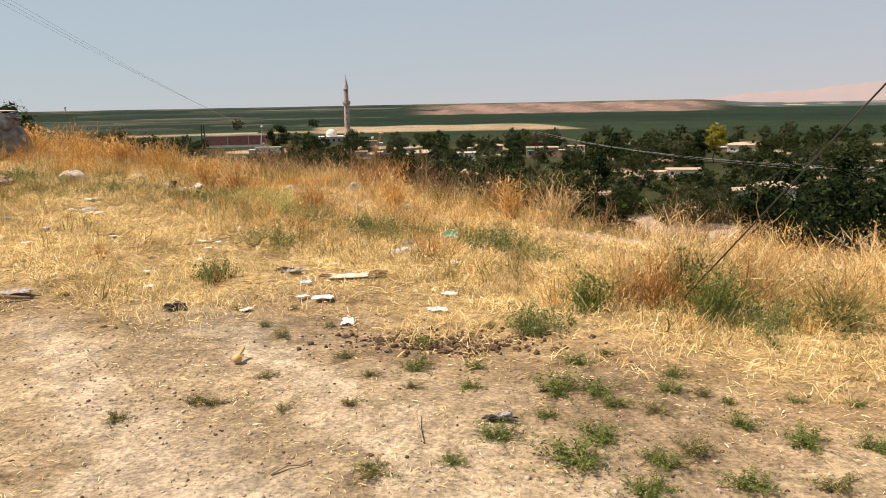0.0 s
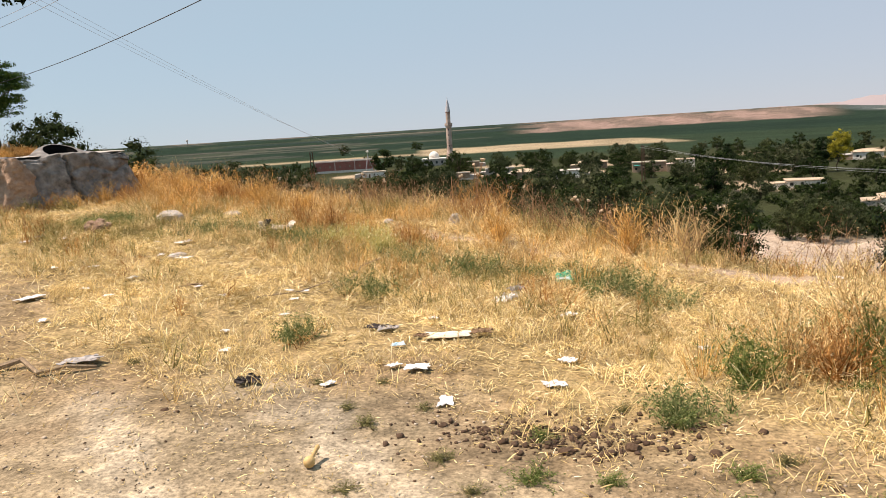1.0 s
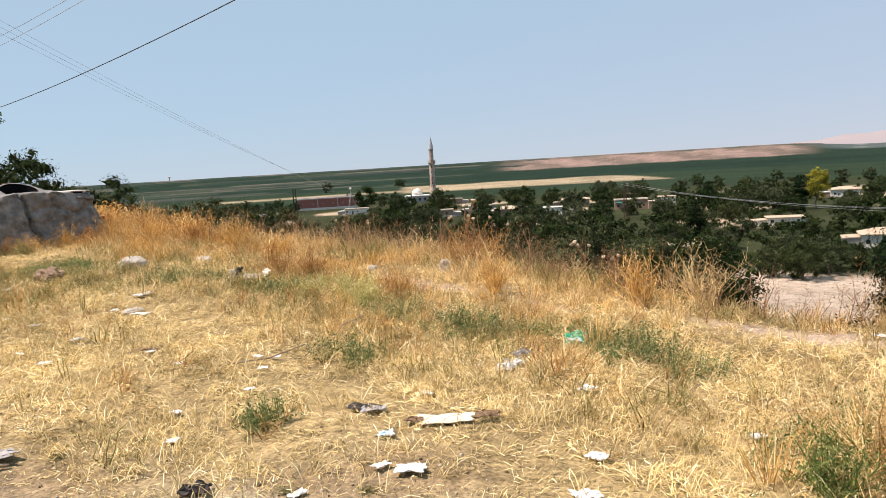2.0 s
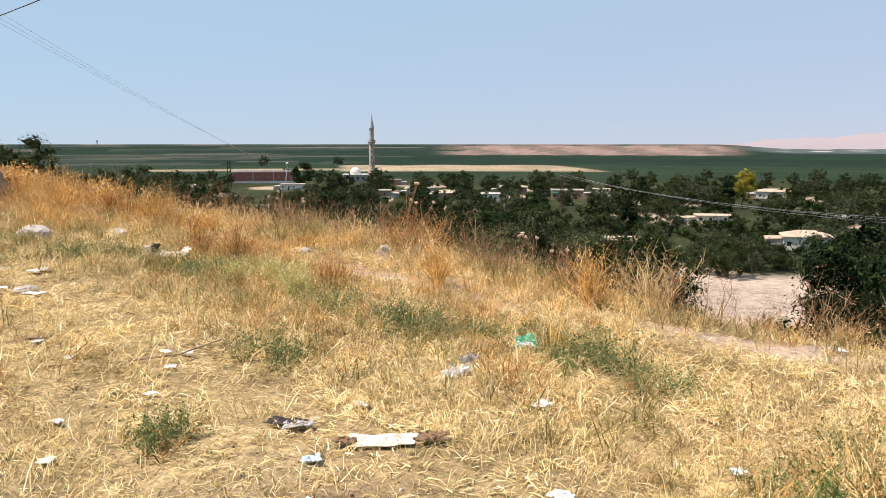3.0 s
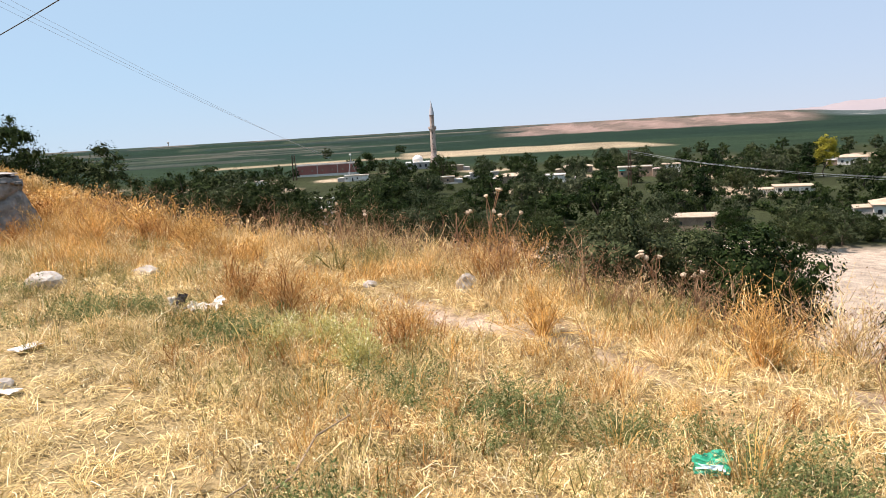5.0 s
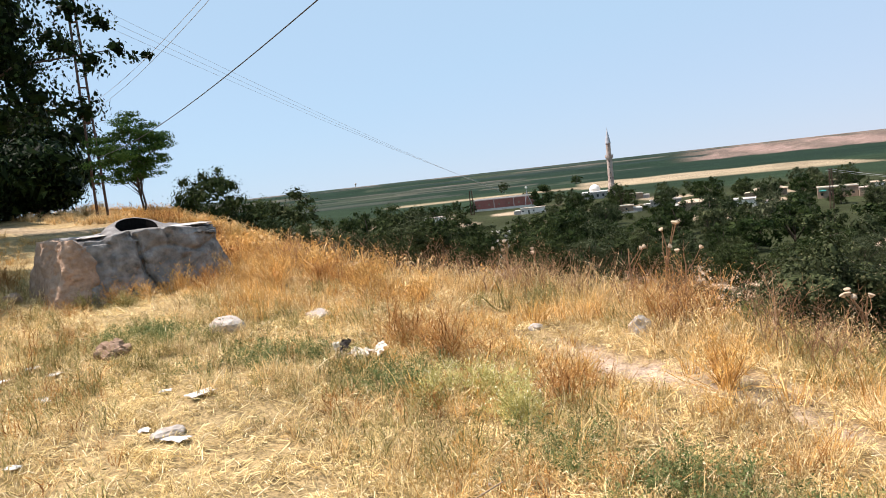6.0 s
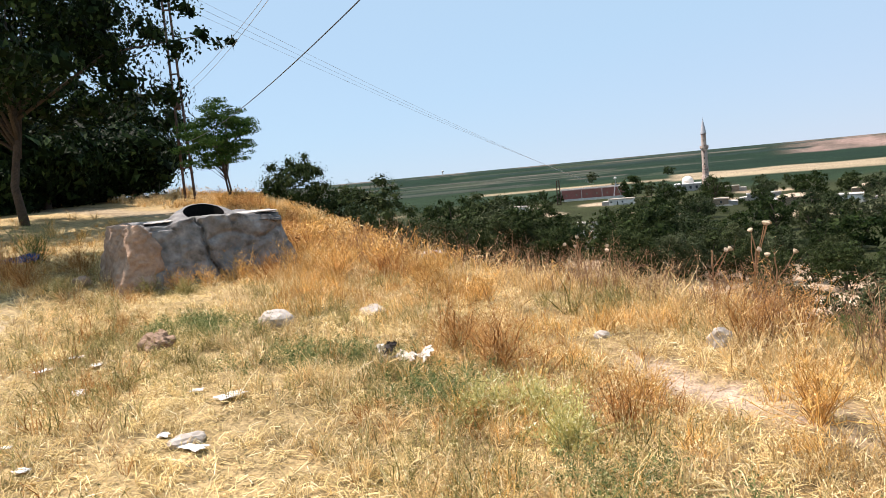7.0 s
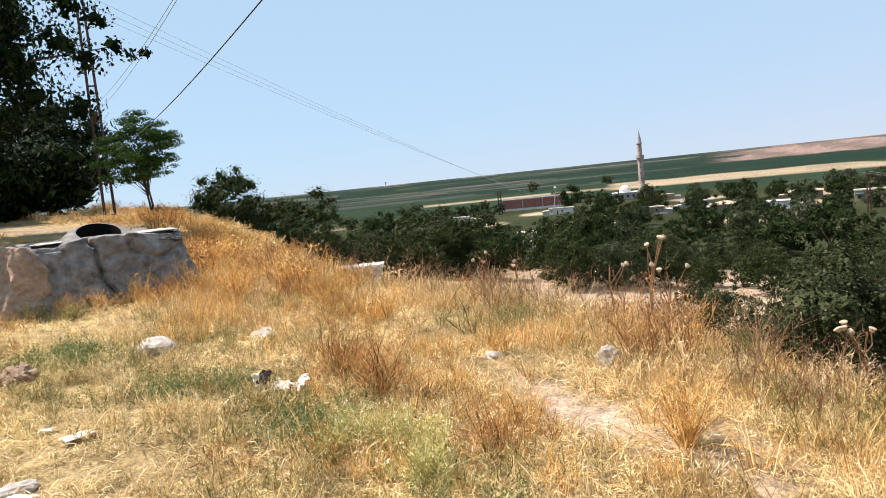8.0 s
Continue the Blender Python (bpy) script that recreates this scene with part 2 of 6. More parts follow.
TURQUOISE = material("turquoise paint", [(0.03, 0.36, 0.33), (0.05, 0.45, 0.40), (0.04, 0.3, 0.28)], 2, 10, 0.6, 0.0)
WEED_PALE = foliage("pale weed", (0.34, 0.205, 0.076), (0.92, 0.69, 0.35), (0.96, 0.82, 0.54), 0.2, 0.6, 0.7)
CARD = material("sun-bleached cardboard", [(0.60, 0.52, 0.42), (0.82, 0.76, 0.66), (0.42, 0.29, 0.17)], 3, 18, 0.9, 0.15, 0.6)
CARD_DARK = material("brown cardboard", [(0.14, 0.08, 0.045), (0.24, 0.15, 0.085), (0.08, 0.05, 0.03)], 6, 25, 0.9, 0.2, 0.6)
PLASTIC_WHITE = material("dusty white plastic", [(0.66, 0.64, 0.62), (0.84, 0.83, 0.82), (0.48, 0.44, 0.39)], 6, 25, 0.45, 0.1, 0.5)
PLASTIC_GREEN = material("green plastic", [(0.02, 0.30, 0.17), (0.03, 0.42, 0.25), (0.02, 0.22, 0.14)], 6, 25, 0.4, 0.1, 0.4)
PLASTIC_BLUE = material("pale blue plastic", [(0.40, 0.58, 0.68), (0.56, 0.74, 0.82), (0.40, 0.45, 0.48)], 6, 25, 0.45, 0.1, 0.4)
CLOTH_DARK = material("dark cloth", [(0.025, 0.02, 0.02), (0.06, 0.05, 0.045), (0.10, 0.08, 0.07)], 6, 30, 0.9, 0.2, 0.5)
CLOTH_GREY = material("grey cloth", [(0.28, 0.26, 0.25), (0.46, 0.43, 0.41), (0.16, 0.13, 0.11)], 6, 30, 0.9, 0.3, 0.6)
CLOTH_BROWN = material("brown cloth", [(0.20, 0.125, 0.08), (0.38, 0.25, 0.165), (0.12, 0.08, 0.055)], 6, 30, 0.9, 0.3, 0.6)
DUNG = material("dry dung", [(0.06, 0.035, 0.02), (0.13, 0.08, 0.05), (0.04, 0.025, 0.018)], 8, 40, 0.95, 0.6, 0.5)
GOURD = material("dried gourd", [(0.46, 0.30, 0.12), (0.66, 0.47, 0.21), (0.34, 0.20, 0.09)], 12, 50, 0.6, 0.1, 0.5)
DRY_WOOD = material("dry wood", [(0.22, 0.15, 0.09), (0.42, 0.32, 0.21), (0.14, 0.09, 0.06)], 6, 40, 0.9, 0.4, 0.5)
PEBBLE = material("pebble", [(0.34, 0.27, 0.20), (0.54, 0.46, 0.37), (0.26, 0.20, 0.15)], 1.5, 30, 0.9, 0.3, 0.6, world_space=True)
CLOD = material("dry clod", [(0.25, 0.19, 0.12), (0.42, 0.335, 0.225), (0.20, 0.15, 0.10)], 1.5, 30, 0.95, 0.4, 0.6, world_space=True)
THISTLE_HEAD = foliage("thistle down", (0.42, 0.31, 0.20), (0.66, 0.54, 0.40), (0.78, 0.70, 0.58), 0.3)
THISTLE_STEM = foliage("thistle stem", (0.16, 0.08, 0.045), (0.36, 0.22, 0.12), (0.5, 0.38, 0.24), 0.2)
WEED_LUSH = foliage("lush weed", (0.055, 0.085, 0.022), (0.19, 0.235, 0.07), (0.34, 0.35, 0.14), 0.3, 0.6, 0.3)
WEED_OLIVE = foliage("olive weed", (0.10, 0.09, 0.028), (0.40, 0.34, 0.13), (0.64, 0.56, 0.30), 0.22, 0.6, 0.5)
WEED_DUSTY = foliage("dusty weed", (0.075, 0.075, 0.03), (0.23, 0.215, 0.09), (0.42, 0.36, 0.18), 0.25, 0.7, 0.4)
TARP = material("blue tarpaulin", [(0.02, 0.06, 0.20), (0.03, 0.10, 0.30), (0.02, 0.04, 0.10)], 4, 20, 0.5, 0.1, 0.5)
WEED_FLOWER = foliage("flowering weed", (0.26, 0.25, 0.08), (0.70, 0.62, 0.25), (0.92, 0.89, 0.66), 0.3, 0.6, 0.5)


# ---- mesh helpers ----
def mesh_from(name, verts, faces):
    """A mesh from arrays; faces all of one size."""
    verts, faces = np.asarray(verts, np.float32), np.asarray(faces, np.int32)
    me = bpy.data.meshes.new(name)
    n, k = faces.shape
    me.vertices.add(len(verts))
    me.vertices.foreach_set("co", verts.ravel())
    me.loops.add(n * k)
    me.loops.foreach_set("vertex_index", faces.ravel())
    me.polygons.add(n)
    me.polygons.foreach_set("loop_start", np.arange(0, n * k, k, dtype=np.int32))
    me.update(calc_edges=True)
    me.validate()
    return me


def part(name, bm, mat, parent=None, label="", smooth_faces=False):
    """One mesh object out of a bmesh (or a mesh), under its thing."""
    if isinstance(bm, bpy.types.Mesh):
        me = bm
    else:
        me = bpy.data.meshes.new(name)
        bm.normal_update()
        bm.to_mesh(me)
        bm.free()
    if smooth_faces:
        me.polygons.foreach_set("use_smooth", [True] * len(me.polygons))
    if not me.materials:
        me.materials.append(mat)
    ob = new(name, me)
    if parent:
        ob.parent = parent
    return tagged(ob, label)


def thing(name, place, label, category, group="", turn=0.0, scale=1.0):
    ob = new(name)
    ob.matrix_world = pose(*place, 0, 0, turn)
    ob.scale = (scale, scale, scale)
    return tagged(ob, label, category, group)


def ground_z(x, y):
    return float(height(np.array([x]), np.array([y]))[0])


def box(bm, x0, x1, y0, y1, z0, z1, bevel=0.0):
    made = bmesh.ops.create_cube(bm, size=1.0, matrix=Matrix.LocRotScale(((x0 + x1) / 2, (y0 + y1) / 2, (z0 + z1) / 2), None, (x1 - x0, y1 - y0, z1 - z0)))
    if bevel:
        edges = list({e for v in made["verts"] for e in v.link_edges})
        bmesh.ops.bevel(bm, geom=edges, offset=bevel, segments=1, affect="EDGES")
    return bm


def boxed(*args, bevel=0.0):
    return box(bmesh.new(), *args, bevel=bevel)


def lathe(bm, rows, sides=16):
    """Rings of (radius, z), bottom to top; closed at both ends."""
    rings = []
    for r, z in rows:
        rings.append([bm.verts.new((r * math.cos(2 * math.pi * k / sides), r * math.sin(2 * math.pi * k / sides), z)) for k in range(sides)])
    for a, b in zip(rings[:-1], rings[1:]):
        for k in range(sides):
            bm.faces.new((a[k], a[(k + 1) % sides], b[(k + 1) % sides], b[k]))
    bm.faces.new(rings[0][::-1])
    bm.faces.new(rings[-1])
    return bm


def tube(bm, points, radii, sides=6):
    """A round rod along points."""
    points = [Vector(p) for p in points]
    if not hasattr(radii, "__len__"):
        radii = [radii] * len(points)
    rings = []
    for i, p in enumerate(points):
        along = (points[min(i + 1, len(points) - 1)] - points[max(i - 1, 0)]).normalized()
        side = along.orthogonal().normalized()
        other = along.cross(side)
        rings.append([bm.verts.new(p + (side * math.cos(2 * math.pi * k / sides) + other * math.sin(2 * math.pi * k / sides)) * radii[i]) for k in range(sides)])
    for a, b in zip(rings[:-1], rings[1:]):
        for k in range(sides):
            bm.faces.new((a[k], a[(k + 1) % sides], b[(k + 1) % sides], b[k]))
    bm.faces.new(rings[0][::-1])
    bm.faces.new(rings[-1])
    return bm


def lump(bm, size, rough=0.25, seed=0, detail=2, flat=0.0):
    """A rough stone-like lump, resting on z = 0."""
    made = bmesh.ops.create_icosphere(bm, subdivisions=detail, radius=1.0)
    low = 1e9
    for v in made["verts"]:
        n = noise.noise(v.co * 1.3 + Vector((seed * 7.1, seed * 3.3, 0))) + 0.5 * noise.noise(v.co * 3.1 + Vector((0, seed * 5.7, 0)))
        v.co *= 1 + rough * n
        v.co = Vector((v.co.x * size[0], v.co.y * size[1], v.co.z * size[2]))
        low = min(low, v.co.z)
    for v in made["verts"]:
        v.co.z = max(v.co.z - low * (1 - flat) - size[2] * 0.25, -0.02)
    return bm


# ---- the ground ----
def lumpy(x, y, scale, seed=0.0):
    """A cheap smooth field between 0 and 1."""
    v = np.sin(x * scale + seed) * np.cos(y * scale * 1.13 + 2 * seed) + np.sin((x + y) * scale * 0.67 + 3 * seed) * 0.7 + np.sin((x - 1.7 * y) * scale * 1.9 + seed) * 0.4
    return np.clip(0.5 + v / 3.2, 0, 1)


def track(x, y):
    """1 on the bare earth of the track along the foot of the bank, 0 off it."""
    wob = 0.35 * np.sin(1.3 * x) + 0.25 * np.sin(2.9 * x + 1.0)
    far_side = np.interp(x, [-40, -16, -11.5, -9.5, -6.5, -3.4, -1.6, -0.2, 1.0, 1.9, 2.6, 8, 30], [19, 14.6, 13.6, 12.6, 9.8, 7.2, 6.9, 6.6, 6.2, 5.6, 5.1, 3.5, 2.0])
    upper = (1 - smooth(0.7, 1.6, np.abs(y - 27.5 + 0.08 * (x + 24)))) * (1 - smooth(-21, -18.5, x))
    return np.maximum(1 - smooth(-0.9, 0.8, y + wob - far_side), upper)


def footpath(x, y):
    """1 on the narrow bare path under the brow."""
    mid = np.interp(x, [-5, -3.2, -1.8, -0.9, 0.3, 1.8, 3.0, 6, 14], [15.6, 14.8, 14.1, 13.4, 12.5, 11.3, 11.2, 10.4, 9.0])
    wide = np.interp(x, [-5, -3, -1, 0.5, 2.5, 6], [0.05, 0.14, 0.46, 0.42, 0.7, 0.8])
    return (1 - smooth(0.6, 1.4, np.abs(y - mid + 0.12 * np.sin(3 * x)) / wide)) * (1 - smooth(7, 10, x)) * (0.15 * smooth(-5, -4, x) + 0.85 * smooth(-2.8, -1.6, x)) * (1 - 0.6 * smooth(0.1, 0.5, x) * (1 - smooth(1.2, 1.8, x))) * (0.6 + 0.4 * smooth(0.3, 0.6, lumpy(x, y, 4.3, 1.7)))


def wheel_ruts(x, y):
    """1 on the two pale worn bands along the track, breaking up at their edges."""
    ragged = 0.10 * np.sin(4.3 * x + 1.7 * y) + 0.07 * np.sin(9.1 * x - 5.3 * y) + 0.25 * (lumpy(x, y, 3.7, 1.1) - 0.5)
    bands = 0.0
    for off, wide in ((0.0, 0.24), (-1.02, 0.30), (-2.6, 0.4)):
        across = (y - 4.95) * 0.62 + (x + 0.30) * 0.785 - off
        bands = np.maximum(bands, 1 - smooth(0.35 * wide, 1.5 * wide, np.abs(across + ragged)))
    return bands * (0.55 + 0.45 * smooth(0.3, 0.6, lumpy(x, y, 5.1, 3.0)))


def land_colour(x, y):
    """The natural cover of each place: bare earth, straw, slope, crops and far fields."""
    d, r = beyond(x, y), np.hypot(x, y)
    turn = np.degrees(np.arctan2(x, np.maximum(y, 1e-3)))
    def col(c):
        return np.array(c)[None, :] * np.ones((len(x), 1))
    def lay(base, over, w):
        return base * (1 - w[:, None]) + over * w[:, None]
    c = col((0.375, 0.275, 0.138))
    c = lay(c, col((0.33, 0.26, 0.168)), track(x, y))
    c = lay(c, col((0.435, 0.365, 0.265)), 0.9 * track(x, y) * wheel_ruts(x, y))
    c = lay(c, col((0.25, 0.185, 0.115)), 0.75 * track(x, y) * (1 - wheel_ruts(x, y)) * smooth(0.55, 0.8, lumpy(x, y, 2.2, 8.0)))
    c = lay(c, col((0.25, 0.17, 0.095)), 2.6 * track(x, y) * (1 - track(x, y)) * smooth(0.3, 0.65, lumpy(x, y, 3.3, 6.0)) * (1 - smooth(9, 12, y)))
    c = lay(c, col((0.44, 0.33, 0.24)), footpath(x, y))
    c = lay(c, col((0.31, 0.215, 0.105)), smooth(-5, -3, d) * (1 - footpath(x, y)) * (1 - track(x, y)))
    c = lay(c, col((0.20, 0.16, 0.08)), smooth(0, 3, d) * smooth(-7, -2, x))
    c = lay(c, col((0.26, 0.19, 0.085)), smooth(0, 3, d) * (1 - smooth(-7, -2, x)))
    c = lay(c, col((0.40, 0.32, 0.245)), smooth(14, 20, d) * smooth(4, 9, turn + 3 * np.sin(r / 7)))
    c = lay(c, col((0.30, 0.22, 0.16)), 0.75 * smooth(14, 20, d) * smooth(4, 9, turn) * smooth(0.72, 0.95, np.sin(d / 2.6 + 0.8 * np.sin(x / 6) + 0.5 * np.sin(x / 2.3))) * lumpy(x, y, 0.35, 2.0))
    c = lay(c, col((0.42, 0.31, 0.21)), smooth(18, 24, d) * (1 - smooth(4, 9, turn)) * smooth(-19, -14, turn))
    c = lay(c, col((0.036, 0.042, 0.019)), np.where(turn > 6, smooth(101, 108, d + 2 * np.sin(x / 3)), smooth(82, 96, d + 3 * np.sin(x / 5))))
    c = lay(c, col((0.36, 0.28, 0.19)), smooth(150, 170, d) * (1 - smooth(380, 440, r)) * smooth(0.35, 0.6, np.sin(x / 13 + y / 31) * np.sin(y / 17 - x / 40)))
    c = lay(c, col((0.022, 0.038, 0.020)), smooth(440, 500, r + 30 * np.sin(turn * 1.3)))
    # crops of the plain
    c = lay(c, col((0.30, 0.24, 0.155)), smooth(600, 620, r) * (1 - smooth(775, 800, r + 12 * np.sin(turn))) * smooth(-9.5, -9, turn) * (1 - smooth(11.0, 11.6, turn + (r - 600) / 42)))
    c = lay(c, col((0.015, 0.030, 0.018)), smooth(780, 820, r))
    c = lay(c, col((0.012, 0.025, 0.016)), smooth(960, 975, r) * (1 - smooth(1180, 1200, r)) * smooth(-30, 8, turn))
    # a patchwork of far fields, each with one crop
    row = np.floor(np.log(np.maximum(r, 1) / 820) / 0.075)
    column = np.floor(turn / 4.5 + 0.37 * row)
    lot = np.modf(np.abs(np.sin(row * 12.9898 + column * 78.233) * 43758.5453))[0]
    far_field = smooth(830, 840, r) * (1 - smooth(-9, -6, turn))
    for low, high, shade in ((0.0, 0.16, (0.045, 0.052, 0.040)), (0.16, 0.34, (0.036, 0.048, 0.030)), (0.34, 0.42, (0.07, 0.07, 0.054)), (0.42, 0.55, (0.016, 0.030, 0.020))):
        c = lay(c, col(shade), far_field * ((lot >= low) & (lot < high)))
    c = lay(c, col((0.40, 0.34, 0.22)), smooth(610, 616, r) * (1 - smooth(690, 700, r)) * smooth(34, 34.5, turn))
    c = lay(c, col((0.36, 0.30, 0.20)), smooth(330, 340, r) * (1 - smooth(480, 500, r)) * smooth(35, 36, turn))
    c = lay(c, col((0.42, 0.36, 0.26)), smooth(1140, 1150, r) * (1 - smooth(1200, 1215, r)) * smooth(31.5, 32, turn))
    scarp = smooth(1490, 1560, r + (30 * np.sin(turn * 1.9) + 14 * np.sin(turn * 5.3 + 2)) * smooth(-5, 0, turn))
    brown = smooth(-3, 1, turn) * (1 - smooth(18, 21.5, turn))
    c = lay(c, col((0.25, 0.175, 0.145)), scarp * brown * (0.62 + 0.38 * smooth(-0.5, 0.4, np.sin(turn * 1.1 + r / 110) + 0.5 * np.sin(turn * 4.1))))
    c = lay(c, col((0.035, 0.05, 0.035)), smooth(2060, 2150, r + 50 * np.sin(turn * 2.3)) * (1 - smooth(19, 21, turn)) * (0.6 + 0.3 * np.sin(turn * 1.7)) * (lot > 0.2))
    c = lay(c, col((0.11, 0.10, 0.085)), smooth(2500, 2800, r) * (1 - smooth(-16, -8, turn)) * smooth(0.1, 0.5, np.sin(turn * 0.9)))
    # long strips of stubble and tree lines along the foot of the left-hand rise
    for near, far, start, stop, shade in ((640, 685, -24, -9.3, (0.30, 0.24, 0.155)), (1150, 1200, -30, -14, (0.06, 0.066, 0.05)), (1330, 1380, -17, -4, (0.085, 0.082, 0.066)), (1560, 1590, -36, -24, (0.10, 0.092, 0.075)), (1600, 1640, -22, -15, (0.12, 0.108, 0.088)), (1740, 1830, -24, 0, (0.020, 0.034, 0.028)), (1900, 1960, -14, -3, (0.13, 0.115, 0.095)), (2050, 2150, -34, 2, (0.020, 0.034, 0.030))):
        c = lay(c, col(shade), smooth(near - 12, near + 12, r) * (1 - smooth(far - 12, far + 12, r)) * smooth(start - 0.5, start + 0.5, turn) * (1 - smooth(stop - 0.5, stop + 0.5, turn)))
    c = lay(c, col((0.075, 0.095, 0.09)), smooth(1900, 2100, r) * smooth(19, 22, turn))
    c = lay(c, col((0.40, 0.37, 0.34)), smooth(2300, 2350, r) * smooth(22, 24, turn) * smooth(0.55, 0.7, np.sin(r / 170 + turn * 0.7) * np.sin(turn * 1.3)))
    return c


def build_ground():
    front = np.radians(np.linspace(-68, 68, 311))
    back = np.radians(np.linspace(68, 292, 100)[1:-1])
    turns = np.concatenate([front, back])
    radii = np.concatenate([np.arange(0.3, 7, 0.1), np.geomspace(7, 4900, 290)])
    cx, cy = -0.3, 2.0
    x = cx + radii[:, None] * np.sin(turns)[None, :]
    y = cy + radii[:, None] * np.cos(turns)[None, :]
    x, y = np.concatenate([[cx], x.ravel()]), np.concatenate([[cy], y.ravel()])
    z = height(x, y)
    n, m = len(radii), len(turns)
    i, j = np.meshgrid(np.arange(n - 1), np.arange(m), indexing="ij")
    a, b = 1 + i * m + j, 1 + i * m + (j + 1) % m
    quads = np.stack([a, b, b + m, a + m], -1).reshape(-1, 4)
    k = np.arange(m)
    cap = np.stack([np.zeros(m, int), 1 + (k + 1) % m, 1 + k], -1)
    tris = np.concatenate([quads[:, [0, 3, 2]], quads[:, [0, 2, 1]], cap[:, [0, 2, 1]]])
    me = mesh_from("ground", np.stack([x, y, z], -1), tris)
    layer = me.color_attributes.new("cover", "FLOAT_COLOR", "POINT")
    rgba = np.ones((len(x), 4), np.float32)
    rgba[:, :3] = land_colour(x, y)
    layer.data.foreach_set("color", rgba.ravel())
    me.polygons.foreach_set("use_smooth", [True] * len(me.polygons))
    me.flip_normals()
    return tagged(part("ground", me, LAND), "sunburnt hilltop earth falling to a green river plain", "ground", kind="structure")


build_ground()


def backdrop():
    """The pale mountains at the end of the plain, with distance haze painted into their colour."""
    bm = bmesh.new()
    low, top = [], []
    for k in range(161):
        turn = 14.0 + k * 0.35
        r = 4800
        z = -6 + 84 * float(smooth(14, 34, np.array(turn))) + 6 * math.sin(turn * 0.9) + 3 * math.sin(turn * 2.3 + 1) + 2 * math.sin(turn * 6)
        s, c = math.sin(radians(turn)), math.cos(radians(turn))
        low.append(bm.verts.new((3900 * s, 3900 * c, -22)))
        top.append((bm.verts.new((4500 * s, 4500 * c, -20 + 0.45 * (z + 20))), bm.verts.new((r * s, r * c, z))))
    for k in range(160):
        bm.faces.new((low[k + 1], low[k], top[k][0], top[k + 1][0]))
        bm.faces.new((top[k + 1][0], top[k][0], top[k][1], top[k + 1][1]))
    m = material("hazy mountain", [(0.272, 0.235, 0.24), (0.288, 0.245, 0.246), (0.26, 0.232, 0.242)], 0.002, 0.006, 1.0, 0.0, 0.6, world_space=True)
    return tagged(part("backdrop", bm, m, smooth_faces=True), "far bare pinkish mountain range", "mountains", kind="structure")


backdrop()


# ---- trees ----
def leaf_cloud(rng, centres, radii, count, size, squash=0.75, droop=0.0, simple=False, inner=0.12):
    """Small folded leaves strewn round clump centres, with broad sprays inside: verts and triangles."""
    centres, radii = np.asarray(centres, float), np.asarray(radii, float)
    pick = rng.choice(len(centres), count, p=radii**2 / (radii**2).sum())
    way = rng.normal(size=(count, 3))
    way /= np.linalg.norm(way, axis=1)[:, None]
    deep = rng.random(count) < inner
    rad = radii[pick] * np.where(deep, rng.uniform(0, 0.6, count), rng.uniform(0.25, 1.08, count) ** 0.5)
    pos = centres[pick] + way * rad[:, None] * np.array([1, 1, squash])
    middle = centres.mean(axis=0)
    out = way + 0.6 * (centres[pick] - middle) / np.maximum(np.linalg.norm(centres[pick] - middle, axis=1), 0.1)[:, None] + 0.5 * rng.normal(size=(count, 3))
    a = np.cross(out, rng.normal(size=(count, 3)))
    a[:, 2] -= droop * np.linalg.norm(a, axis=1)
    a /= np.linalg.norm(a, axis=1)[:, None]
    b = np.cross(a, out)
    b /= np.linalg.norm(b, axis=1)[:, None]
    c = np.cross(a, b)
    s = (size * rng.uniform(0.6, 1.3, count) * np.where(deep, 2.8, 1.0))[:, None]
    base, tip = pos - a * s * 0.5, pos + a * s * 0.5
    left, right = pos + b * s * 0.30 + c * s * 0.1, pos - b * s * 0.30 + c * s * 0.1
    if simple:
        verts = np.stack([base + b * s * 0.12, right, tip], 1).reshape(-1, 3)
        return verts, np.arange(3 * count).reshape(-1, 3)
    verts = np.stack([base, right, tip, left], 1).reshape(-1, 3)
    k = np.arange(count)[:, None] * 4
    tris = np.concatenate([k + np.array([0, 1, 2]), k + np.array([0, 2, 3])])
    return verts, tris


def crown_clumps(rng, wide, tall, low, clumps, small):
    """Centres and radii of an uneven crown over the height low."""
    centres, radii = [], []
    for _ in range(clumps):
        way = rng.normal(size=3)
        way /= np.linalg.norm(way)
        rad = rng.uniform(0.45, 0.95)
        p = way * rad * np.array([wide / 2, wide / 2, tall / 2])
        p[2] += low + tall / 2
        p[:2] *= 1 - 0.25 * max(0, (p[2] - low) / tall - 0.5)
        centres.append(p)
        radii.append(rng.uniform(0.6, 1.3) * small)
    return centres, radii


